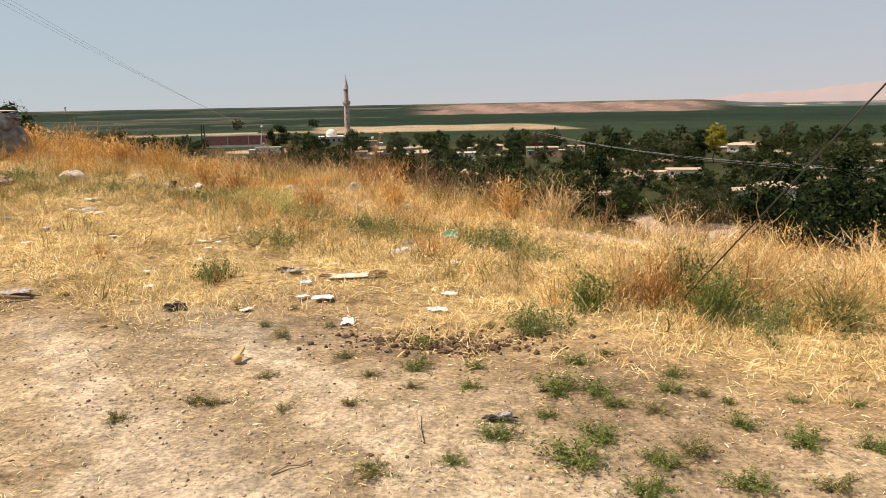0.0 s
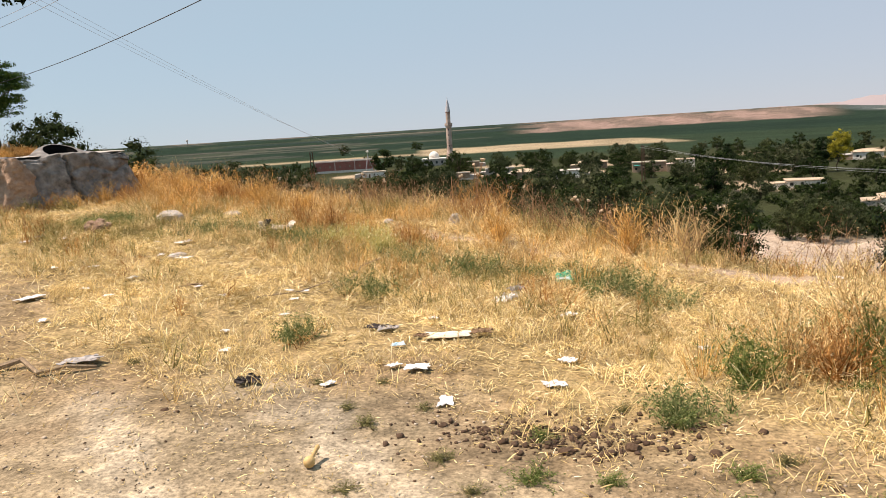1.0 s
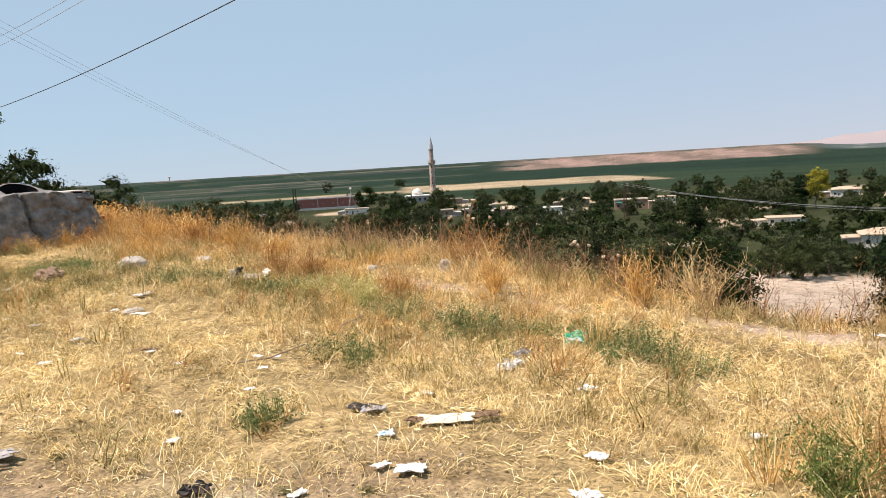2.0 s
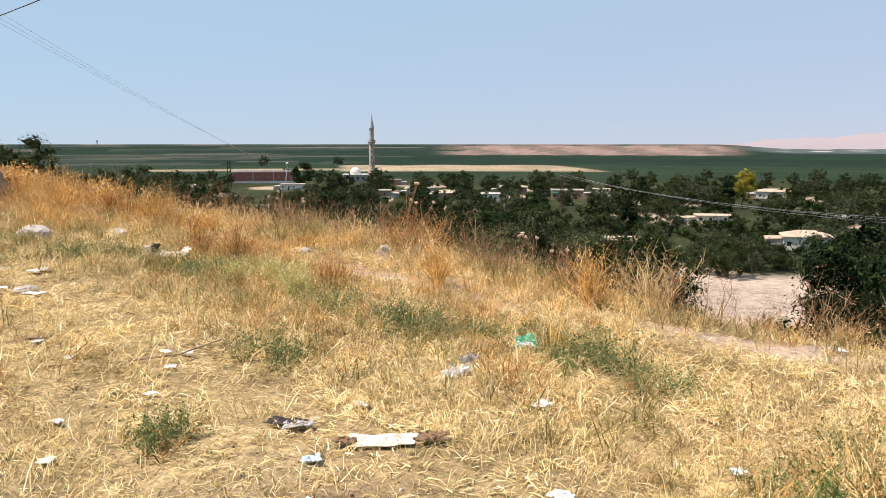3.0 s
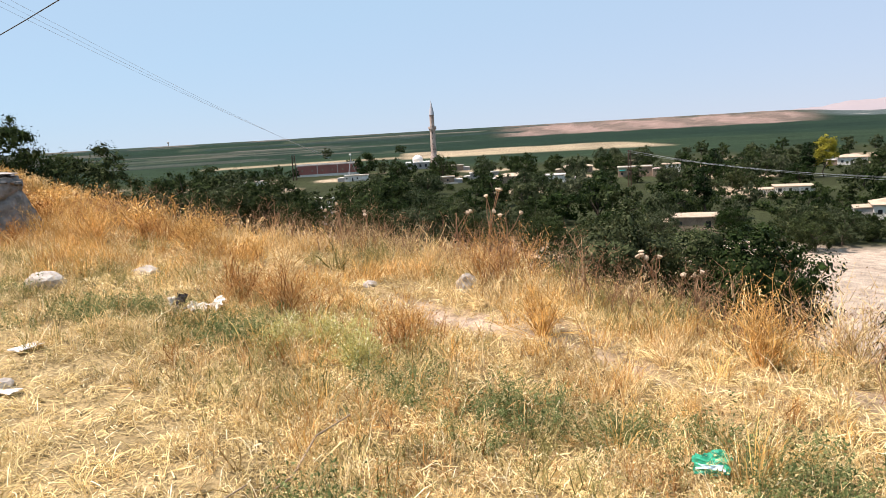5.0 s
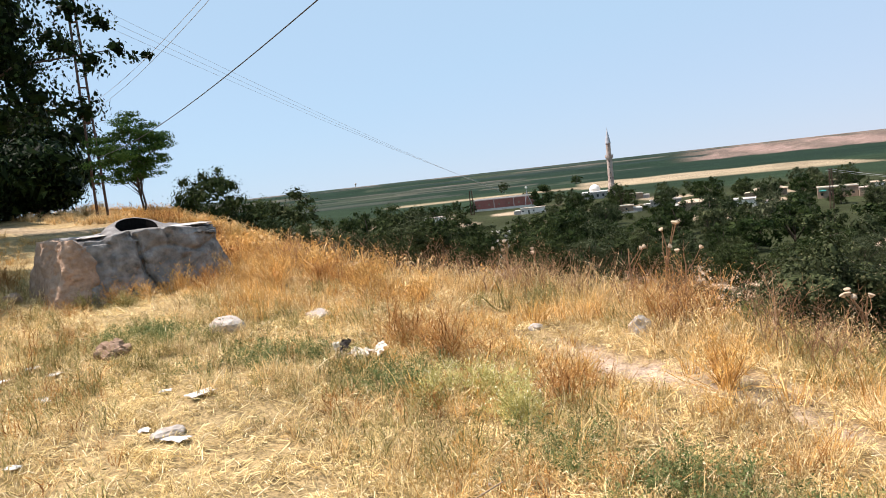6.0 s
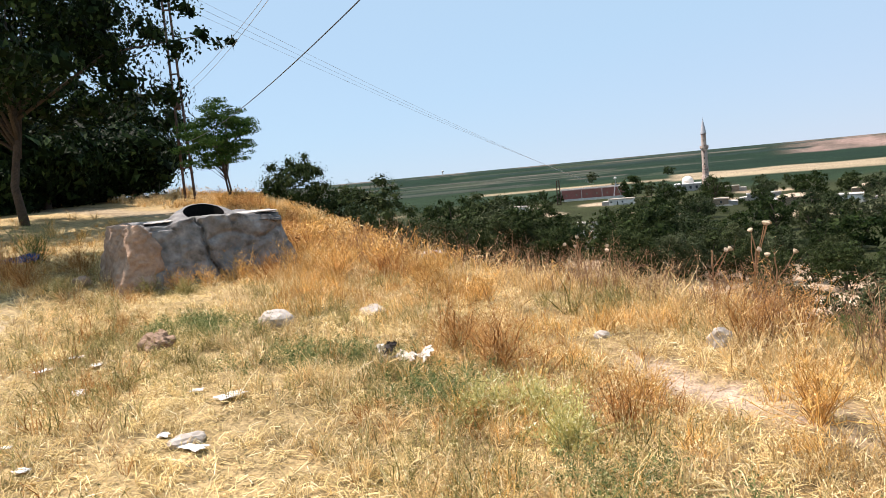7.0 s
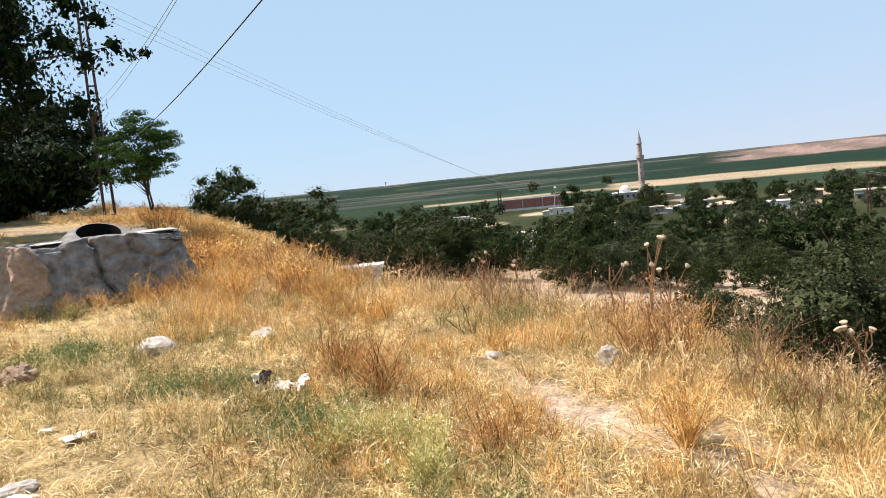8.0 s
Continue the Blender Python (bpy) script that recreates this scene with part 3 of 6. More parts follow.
def tree_trunk(rng, tall, thick, centres, limbs=5, stems=1, lean=0.05, owner=None):
    """Trunks and limbs: one mesh, or, with an owner, the trunk and each limb as parts."""
    bm = bmesh.new()
    for s in range(stems):
        off = Vector((rng.normal() * lean, rng.normal() * lean, 0)) * tall
        start = Vector((0.12 * rng.normal(), 0.12 * rng.normal(), -0.3)) if stems > 1 else Vector((0, 0, -0.3))
        mid = start + Vector((0, 0, 0.3 + tall * 0.5)) + off
        end = start + Vector((0, 0, 0.3 + tall)) + off * 1.6
        if owner:
            bm = bmesh.new()
        tube(bm, [start, start.lerp(mid, 0.5) + Vector((rng.normal(), rng.normal(), 0)) * min(0.04, lean) * tall, mid, end], [thick * 1.25, thick, thick * 0.8, thick * 0.45], 7)
        if owner:
            part("trunk", bm, BARK, owner, smooth_faces=True)
        for _ in range(limbs):
            c = Vector(centres[rng.integers(len(centres))])
            root = start.lerp(mid, rng.uniform(0.75, 1.0)) if rng.random() < 0.5 else mid.lerp(end, rng.uniform(0, 0.8))
            knee = root.lerp(c, 0.5) + Vector((0, 0, 0.12 * (c - root).length))
            if owner:
                part("limb", tube(bmesh.new(), [root, knee, c], [thick * 0.5, thick * 0.32, thick * 0.1], 5), BARK, owner, smooth_faces=True)
                continue
            tube(bm, [root, knee, c], [thick * 0.5, thick * 0.32, thick * 0.1], 5)
    return bm


def make_tree(name, place, label, category, seed, wide, tall, low, clumps, small, leaves, leaf_size, leaf_mat, thick=0.14, stems=1, group="", droop=0.0, squash=0.75, limbs=6, split=True, lean=0.05, simple=False, inner=0.12, boughs=()):
    rng = np.random.default_rng(seed)
    t = thing(name, place, label, category, group)
    centres, radii = crown_clumps(rng, wide, tall, low, clumps, small)
    for *spot, r in boughs:
        centres.append(np.array(spot))
        radii.append(r)
    if split:
        tree_trunk(rng, low + tall * 0.35, thick, centres, limbs, stems, lean, t)
    else:
        part("trunk", tree_trunk(rng, low + tall * 0.35, thick, centres, limbs, stems), BARK, t, smooth_faces=True)
    verts, tris = leaf_cloud(rng, centres, radii, leaves, leaf_size, squash, droop, simple, inner)
    part("crown", mesh_from("crown", verts, tris), leaf_mat, t)
    return t


# near trees on the hill; the largest sends leafy boughs out over the track
BOUGHS = [(4.45, 2.41, 6.9, 0.9), (4.5, 2.5, 7.8, 0.8), (4.79, 2.77, 5.2, 0.75), (5.06, 3.04, 6.5, 0.6), (5.38, 3.34, 5.6, 0.45), (5.66, 3.61, 5.3, 0.35), (5.99, 3.91, 5.35, 0.28), (4.53, 2.5, 3.8, 0.8)]
make_tree("mulberry_tree", (-16.6, 14.4, ground_z(-16.6, 14.4)), "broad-leaved tree shading the brush by the oven", "tree", 12, 7.0, 5.6, 2.2, 80, 0.95, 12000, 0.17, LEAF_SHADED, 0.14, droop=0.4, limbs=10)
make_tree("mulberry_tree", (-23.4, 22.7, ground_z(-23.4, 22.7)), "large dark green broad-leaved tree shading the track", "tree", 11, 10.6, 9.6, 2.4, 130, 1.1, 34000, 0.17, LEAF_SHADED, 0.13, droop=0.5, limbs=14, lean=0.015, boughs=BOUGHS)
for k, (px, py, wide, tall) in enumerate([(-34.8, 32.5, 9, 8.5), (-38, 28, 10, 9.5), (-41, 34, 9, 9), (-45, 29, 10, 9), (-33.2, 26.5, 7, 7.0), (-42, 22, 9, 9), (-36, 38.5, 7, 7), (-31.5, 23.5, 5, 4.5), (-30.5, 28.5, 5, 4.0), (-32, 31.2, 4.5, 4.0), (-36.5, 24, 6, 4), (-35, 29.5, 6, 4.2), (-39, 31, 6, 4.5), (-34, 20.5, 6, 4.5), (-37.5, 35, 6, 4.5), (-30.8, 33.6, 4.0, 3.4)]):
    make_tree("grove_tree", (px, py, ground_z(px, py)), "dense dark green tree of a shady grove", "tree", 40 + k, wide, tall, 0.1, 70, 1.3, 6000, 0.30, LEAF_SHADED, 0.18, simple=True, inner=0.25, group="trees of the grove")
for k, (px, py) in enumerate([(-33, 22), (-33.5, 25.5), (-34, 28.5), (-33, 31), (-36, 33.5), (-37, 26), (-30.8, 25.8), (-35.5, 21), (-39, 36)]):
    make_tree("grove_shrub", (px, py, ground_z(px, py)), "dark undergrowth shrub at the edge of a grove", "shrub", 170 + k, 5.6, 3.6, -1.0, 40, 0.8, 5000, 0.2, LEAF_SHADED, 0.05, 3, simple=True, group="undergrowth of the grove")
make_tree("acacia_sapling", (-24.35, 33.0, ground_z(-24.35, 33.0)), "young feathery green tree with two thin leaning trunks", "tree", 21, 4.1, 3.4, 1.2, 90, 0.46, 15000, 0.10, LEAF_MID, 0.05, 2, limbs=18, squash=0.38, lean=0.10, inner=0.03)
make_tree("hillside_tree", (16.6, 29.3, ground_z(16.6, 29.3)), "big dark green tree growing on the slope below the brow", "tree", 31, 14.2, 12.2, -3.2, 330, 1.15, 120000, 0.14, LEAF_HILLSIDE_SHADED, 0.2, inner=0.3, simple=True, limbs=14)
for k, (px, py, wide, tall) in enumerate([(3.0, 23.8, 3.2, 2.8), (4.7, 23.4, 3.2, 3.3), (4.0, 22.4, 2.6, 2.6), (1.0, 22.5, 2.8, 2.2)]):
    make_tree("brow_shrub", (px, py, ground_z(px, py)), "green leafy shrub below the brow of the hill", "shrub", 70 + k, wide, tall, 1.3, 60, 0.46, 13000, 0.075, LEAF_VILLAGE, 0.04, 3, group="shrubs below the brow")

make_tree("hillside_shrub", (15.2, 26.6, ground_z(15.2, 26.6)), "dark leafy shrub at the foot of a hillside tree", "shrub", 79, 8.0, 5.0, -0.8, 110, 0.9, 22000, 0.12, LEAF_HILLSIDE_SHADED, 0.06, 3, inner=0.3, simple=True)

# village trees: a few shapes, set many times
SHAPES = []
for k in range(6):
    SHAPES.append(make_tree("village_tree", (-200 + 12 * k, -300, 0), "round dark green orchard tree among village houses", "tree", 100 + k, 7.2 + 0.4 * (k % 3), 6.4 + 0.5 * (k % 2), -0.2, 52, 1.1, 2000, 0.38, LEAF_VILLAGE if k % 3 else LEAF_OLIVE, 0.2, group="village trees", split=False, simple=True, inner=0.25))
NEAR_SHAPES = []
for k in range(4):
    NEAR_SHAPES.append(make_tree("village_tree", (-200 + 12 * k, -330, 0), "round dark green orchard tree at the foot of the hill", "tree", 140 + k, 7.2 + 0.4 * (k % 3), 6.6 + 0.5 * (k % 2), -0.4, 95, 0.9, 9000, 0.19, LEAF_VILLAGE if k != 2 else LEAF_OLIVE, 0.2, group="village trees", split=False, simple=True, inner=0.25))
CYPRESS = make_tree("cypress_tree", (-100, -300, 0), "dark narrow conifer among the village houses", "tree", 120, 3.6, 10, 0.6, 40, 0.9, 2600, 0.3, LEAF_SHADED, 0.2, group="conifers of the village", split=False)
TREES = [
    (-34.8, 60, 6.5), (-49.5, 84, 7), (-44.5, 82, 6.4), (-41.5, 84, 5.4), (-58, 97, 8), (-50, 102, 8), (-60, 108, 8),
    (-44.8, 92, 7.6), (-41, 94, 8.0), (-37.6, 95.5, 9.0), (-34, 98, 8.4), (-30.5, 98, 7.8), 
    (-20.8, 96, 8.0), (-19, 91, 8.2), (-15, 97, 8.4), (-12, 101, 8.0), (-8.5, 103, 8.6), (-5.5, 106, 6.8),
    (-0.8, 57, 7.6), (3.8, 56, 8.2), (7.2, 58, 8.6), (-3.6, 63, 6.4), (11, 62, 7.5),
    (2.4, 101, 8.6), (8.3, 101, 9.2), (13.5, 106, 8.4), (17, 113, 8.4), (-5, 98, 6.6), (-1, 108, 7.4),
    (49, 118, 4.4), (54, 118, 4.0), (58.5, 119, 4.4), (63, 119, 4.2), (38, 110, 8.8), (43.5, 115, 8.4), (48.5, 119, 6.4), (35, 113, 7.0),
    (52, 131, 4.6), (69, 133, 4.6), (76, 140, 6.5), (52, 152, 8), (84, 152, 7.0), (72, 156, 7), (58, 162, 8), (80, 166, 8), (92, 168, 8), (70, 178, 8.5), (100, 182, 8), (48, 174, 8), (38, 152, 8), (46, 140, 7), (12, 122, 8), (2, 126, 8), (104, 160, 8), (116, 176, 8),
]
TREES = [(x, y, s * (1.0 if x < -44 else 0.74 if y < 70 else 0.8 if x > 47 else 0.8 if x > -10 else 0.92)) for x, y, s in TREES]
TREES += [(-38.3, 56.4, 9.0), (-36.3, 58.0, 7.2), (-45.8, 79, 11.6), (-86.0, 400.6, 15.0), (-37.7, 333.5, 12.0), (-17.7, 305.1, 10.0), (-198.3, 739.5, 12.0), (-133.2, 794.6, 12.0), (-57.8, 116.8, 12.0), (-54.5, 118.5, 13.2), (-47.0, 114.2, 12.6), (-41.7, 109.8, 12.2), (-34.4, 99.8, 10.4), (-23.5, 108.1, 11.2), (-18.9, 103.9, 11.0), (-15.6, 106.5, 11.2), (-1.8, 305.6, 11.5), (17.4, 285.0, 11.0), (13.5, 154.9, 10.0), (79.1, 178.0, 11.0), (90.4, 183.6, 9.5), (99.1, 178.9, 10.0)]
rng = np.random.default_rng(5)
HOUSES = [  # centre x, y, length, depth, height, turn, wall, roof, what
    (-41.5, 153.0, 5.5, 5.0, 4.0, 18, "white", "flat", "small tall whitewashed house among orchard trees"),
    (-60.0, 213.0, 8.0, 6.0, 3.2, 5, "white", "flat", "small whitewashed flat-roofed house among trees"),
    (8.0, 278.0, 11.0, 7.0, 3.4, -4, "white", "flat", "whitewashed flat-roofed village house"),
    (-5.0, 283.0, 13.0, 8.0, 3.4, 3, "mud", "earth", "low mud-brick village house with earth roof"),
    (40.0, 290.0, 12.0, 8.0, 4.6, -6, "mud", "flat", "two-storey earth-coloured village house with pale parapet"),
    (52.0, 283.0, 6.0, 6.0, 5.6, -6, "white", "flat", "tall white-topped village house"),
    (65.5, 146.0, 8.2, 6.0, 2.9, -18, "white", "earth", "white house with a low earthen hipped roof"),
    (28.5, 137.0, 8.5, 5.5, 2.6, -8, "mud", "flat", "ruined mud-brick house with crumbled pale walls"),
    (66.0, 200.0, 9.0, 6.0, 2.4, -10, "white", "flat", "long low house with a pale concrete roof"),
    (122.0, 302.0, 10.0, 7.0, 3.6, -15, "white", "earth", "pale house with a shallow hipped roof"),
    (99.0, 199.0, 9.0, 5.0, 2.2, -20, "white", "flat", "low whitewashed farm building"),
    (113.0, 208.0, 8.0, 5.0, 2.2, -24, "plaster", "flat", "low grey plastered farm building"),
    (131.0, 218.0, 12.0, 6.0, 2.3, -24, "white", "flat", "long whitewashed farm building"),
    (146.0, 210.0, 10.0, 6.0, 2.8, -30, "mud", "flat", "low mud-brick farm shed"),
    (-39.0, 75.0, 7.0, 5.0, 1.5, 25, "concrete", "flat", "low house with a cracked concrete slab roof"),
    (-112.0, 214.0, 7.0, 5.0, 3.0, 15, "white", "flat", "small white house far among trees"),
    (-125.0, 330.0, 14.0, 8.0, 3.4, 10, "white", "flat", "white house at the edge of the fields"),
    (-18.0, 320.0, 12.0, 7.0, 3.2, 5, "plaster", "flat", "grey plastered flat-roofed village house"),
    (22.0, 330.0, 12.0, 8.0, 3.4, -6, "mud", "earth", "mud-brick house with an earth roof"),
    (-34.0, 300.0, 10.0, 7.0, 3.2, 5, "mud", "flat", "flat-roofed mud-brick house among trees"),
    (-80.0, 350.0, 11.0, 8.0, 3.2, 8, "white", "flat", "whitewashed house near the mosque"),
    (140.0, 262.0, 12.0, 7.0, 3.0, -24, "white", "flat", "long whitewashed farm building"),
    (-40.0, 405.0, 12.0, 8.0, 3.4, 8, "mud", "flat", "flat-roofed mud-brick house near the mosque"),
]
WALLS = {"white": WHITEWASH, "mud": MUD, "plaster": PLASTER, "concrete": CONCRETE}


def pierced_wall(holes, x0, x1, y0, y1, tall, base=0.0):
    """One wall with real openings (x from, x to, z from, z to) through it."""
    xs = sorted({x0, x1, *[v for h in holes for v in h[:2]]})
    zs = sorted({base, tall, *[v for h in holes for v in h[2:]]})
    solid = {}
    for i in range(len(xs) - 1):
        for k in range(len(zs) - 1):
            cx, cz = (xs[i] + xs[i + 1]) / 2, (zs[k] + zs[k + 1]) / 2
            solid[i, k] = not any(h[0] < cx < h[1] and h[2] < cz < h[3] for h in holes)
    bm, made = bmesh.new(), {}
    def vert(i, k, y):
        key = (i, k, y)
        if key not in made:
            made[key] = bm.verts.new((xs[i], y, zs[k]))
        return made[key]
    for (i, k), full in solid.items():
        if not full:
            continue
        bm.faces.new((vert(i, k, y0), vert(i + 1, k, y0), vert(i + 1, k + 1, y0), vert(i, k + 1, y0)))
        bm.faces.new((vert(i, k, y1), vert(i, k + 1, y1), vert(i + 1, k + 1, y1), vert(i + 1, k, y1)))
        for (di, dk), (p, q) in {(-1, 0): ((0, 0), (0, 1)), (1, 0): ((1, 1), (1, 0)), (0, -1): ((1, 0), (0, 0)), (0, 1): ((0, 1), (1, 1))}.items():
            if not solid.get((i + di, k + dk)):
                bm.faces.new((vert(i + p[0], k + p[1], y1), vert(i + p[0], k + p[1], y0), vert(i + q[0], k + q[1], y0), vert(i + q[0], k + q[1], y1)))
    return bm


def make_house(x, y, long, deep, tall, turn, wall, roof, label):
    """Walls with real door and window openings, a flat slab or hipped earth roof."""
    tall *= 0.78 if y > 190 else 0.92
    z = ground_z(x, y) - 0.3
    h = thing("village_house", (x, y, z), label, "house", "village houses", turn)
    tall += 0.3
    seed = random.Random(int(abs(x) * 10 + y))
    a, b, w = long / 2, deep / 2, 0.35
    # front wall of piers between openings
    spots, at = [], -a + seed.uniform(0.9, 2.0)
    while at < a - 1.0:
        spots.append((at, seed.uniform(0.3, 0.5), len(spots) == 1))
        at += seed.uniform(2.2, 4.6)
    top = min(2.1, tall - 0.35)
    spots = [(mid, half, 0.0 if door else top - seed.uniform(0.6, 0.95), door) for mid, half, door in spots]
    front = pierced_wall([(mid - half, mid + half, sill, top) for mid, half, sill, door in spots], -a, a, -b, -b + w, tall)
    part("front_wall", front, WALLS[wall], h)
    for mid, half, sill, door in spots:
        part("door" if door else "window", boxed(mid - half, mid + half, -b + 0.2, -b + 0.26, sill, top), DARK, h, "dark plank door" if door else "dark window opening")
    # a lower shed leaning on one end and a rough yard wall before the house
    end, low = seed.choice((-1, 1)), tall * seed.uniform(0.55, 0.8)
    x0, x1 = sorted((end * a, end * (a + seed.uniform(2.0, 4.0))))
    part("shed", boxed(x0 + 0.01, x1 - 0.01, -b + 0.7, b - 0.5, 0, low), WALLS[seed.choice(("mud", "plaster", wall))], h, "lower shed built against the house")
    shed_roof = boxed(x0 - 0.1, x1 + 0.1, -b + 0.5, b - 0.3, low, low + 0.16)
    for v in shed_roof.verts:
        v.co.z += 0.18 * (v.co.x - x0) * -end / (x1 - x0)
    part("shed_roof", shed_roof, seed.choice((ROOF, CONCRETE, PINK_PLASTER)), h, "sloping shed roof")
    if roof == "flat" and seed.random() < 0.7:
        step = seed.uniform(-a, a - 2.0)
        part("yard_wall", boxed(step, step + seed.uniform(4, 7), -b - 3.2, -b - 2.9, 0, seed.uniform(0.9, 1.4)), WALLS[seed.choice(("mud", "concrete", "white"))], h, "rough low yard wall")
    part("side_wall", boxed(-a, -a + w, -b + w, b, 0, tall), WALLS["plaster" if wall == "white" and seed.random() < 0.5 else wall], h)
    part("side_wall", boxed(a - w, a, -b + w, b, 0, tall), WALLS[wall], h)
    part("back_wall", boxed(-a + w, a - w, b - w, b, 0, tall), WALLS[wall], h)
    if roof == "flat":
        part("roof", boxed(-a - 0.25, a + 0.25, -b - 0.25, b + 0.25, tall, tall + 0.22, bevel=0.04), seed.choice((CONCRETE, PINK_PLASTER, ROOF)) if wall != "mud" else ROOF, h)
        if seed.random() < 0.55:
            part("parapet", boxed(-a - 0.2, a + 0.2, -b - 0.2, -b + 0.05, tall + 0.22, tall + 0.5, bevel=0.03), WHITEWASH if seed.random() < 0.6 else WALLS[wall], h)
    else:
        bm = bmesh.new()
        low = [bm.verts.new(p) for p in ((-a - 0.4, -b - 0.4, tall), (a + 0.4, -b - 0.4, tall), (a + 0.4, b + 0.4, tall), (-a - 0.4, b + 0.4, tall))]
        eave = [bm.verts.new((v.co.x, v.co.y, tall + 0.18)) for v in low]
        ridge = [bm.verts.new((-a * 0.35, 0, tall + 1.15)), bm.verts.new((a * 0.35, 0, tall + 1.15))]
        for v in ridge + eave:
            v.co.z += seed.uniform(-0.12, 0.12)
        bm.faces.new(low[::-1])
        for k in range(4):
            bm.faces.new((low[k], low[(k + 1) % 4], eave[(k + 1) % 4], eave[k]))
        bm.faces.new((eave[0], eave[1], ridge[1], ridge[0]))
        bm.faces.new((eave[1], eave[2], ridge[1]))
        bm.faces.new((eave[2], eave[3], ridge[0], ridge[1]))
        bm.faces.new((eave[3], eave[0], ridge[0]))
        part("roof", bm, ROOF, h, "weathered earthen roof")
    return h


for row in HOUSES:
    house = make_house(*row)
    if row[0] == 40.0:
        part("awning", boxed(-5.6, -3.4, -5.2, -4.0, 2.9, 3.1, bevel=0.03), TURQUOISE, house, "turquoise painted awning")

# trees fill the village round the houses
KEEP_CLEAR = [(hx, hy, 0.38 * row[0], 0.05 * hy) for hx, hy, *row in HOUSES] + [(-63, 441, 7, 60), (-112, 420, 15, 200), (-54.5, 447, 3, 60), (-119, 378, 3, 60), (31.5, 241, 3, 50), (92, 248.5, 5, 90)]


def free_of_houses(x, y):
    """True where a tree would not stand in a house or right before its front."""
    for hx, hy, half, reach in KEEP_CLEAR:
        if -8 < hy - y < reach and abs(x - hx * (y / hy)) < half + 1.5:
            return False
    return True


for _ in range(4000):
    if len(TREES) > 298:
        break
    y = 122 * (455 / 122) ** rng.random()
    x = rng.uniform(-0.42, 0.72) * y
    if free_of_houses(x, y) and all((x - tx) ** 2 + (y - ty) ** 2 > (4.4 + y / 75) ** 2 for tx, ty, _ in TREES):
        if -0.03 < x / y < 0.75 and rng.random() < 0.05 and y < 300:
            continue
        TREES.append((x, y, rng.uniform(6.0, 9.6) * (0.75 if x > 0.36 * y and y < 190 else 1.0)))
for k, (x, y, size) in enumerate(TREES):
    shape = SHAPES[k % 6] if y > 126 else NEAR_SHAPES[k % 4]
    s = size / 7.2
    ob = copy_thing(shape, pose(x, y, ground_z(x, y) - 0.1, 0, 0, rng.uniform(0, 360)))
    ob.scale = (s * rng.uniform(0.9, 1.15), s * rng.uniform(0.9, 1.15), s)
for x, y, s in [(35.0, 161.0, 0.95), (86, 246, 1.1), (62, 262, 1.0)]:
    copy_thing(CYPRESS, pose(x, y, ground_z(x, y))).scale = (1.2 * s, 1.2 * s, s)
for ob in SHAPES + NEAR_SHAPES + [CYPRESS]:
    for child in list(ob.children):
        bpy.data.objects.remove(child)
    bpy.data.objects.remove(ob)

# low growth between the village trees
centres, radii = [], []
while len(centres) < 680:
    y = 118 * (430 / 118) ** rng.random()
    x = rng.uniform(-0.42, 0.72) * y
    if free_of_houses(x, y):
        r = rng.uniform(1.2, 2.4)
        centres.append((x, y, ground_z(x, y) + 0.45 * r))
        radii.append(r)
verts, tris = leaf_cloud(rng, centres, radii, 680 * 170, 0.42, 0.7, simple=True, inner=0.3)
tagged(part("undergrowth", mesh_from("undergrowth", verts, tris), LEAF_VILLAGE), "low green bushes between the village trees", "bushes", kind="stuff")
make_tree("yellowing_tree", (92.0, 248.5, ground_z(92, 248.5)), "tree with yellow-green leaves among dark village trees", "tree", 131, 7.5, 11.5, 2.2, 50, 1.3, 3000, 0.4, LEAF_YELLOW, 0.22, split=False)


# ---- mosque, minaret, brick building ----
def make_minaret(x, y):
    z = ground_z(x, y) - 0.5
    m = thing("minaret", (x, y, z), "tall slender stone minaret with a balcony and grey pointed cap", "minaret")
    part("base", lathe(bmesh.new(), [(2.2, 0), (2.2, 7.0), (1.75, 8.5)], 8), MINARET_STONE, m)
    part("shaft", lathe(bmesh.new(), [(1.72, 8.5), (1.6, 22.0), (1.75, 22.4), (2.0, 23.0), (2.3, 23.5)], 16), MINARET_STONE, m)
    balcony = part("balcony", lathe(bmesh.new(), [(2.3, 23.5), (2.35, 23.5), (2.35, 24.9), (2.2, 24.9), (2.2, 23.8), (1.5, 23.8)], 16), MINARET_STONE, m)
    part("upper_shaft", lathe(bmesh.new(), [(1.4, 23.8), (1.32, 31.0), (1.5, 31.2), (1.55, 31.6)], 16), MINARET_STONE, m)
    part("cap", lathe(bmesh.new(), [(1.6, 31.6), (1.2, 34.2), (0.55, 37.5), (0.12, 39.3)], 16), LEAD, m, "grey pointed metal cap")
    part("finial", lathe(bmesh.new(), [(0.1, 39.3), (0.22, 39.6), (0.08, 39.9), (0.04, 40.8)], 8), LEAD, m)
    for k in range(4):
        bm = boxed(-0.25, 0.25, -1.75, -1.5, 11 + 3.2 * k, 12 + 3.2 * k)
        part("slit_window", bm, DARK, m)


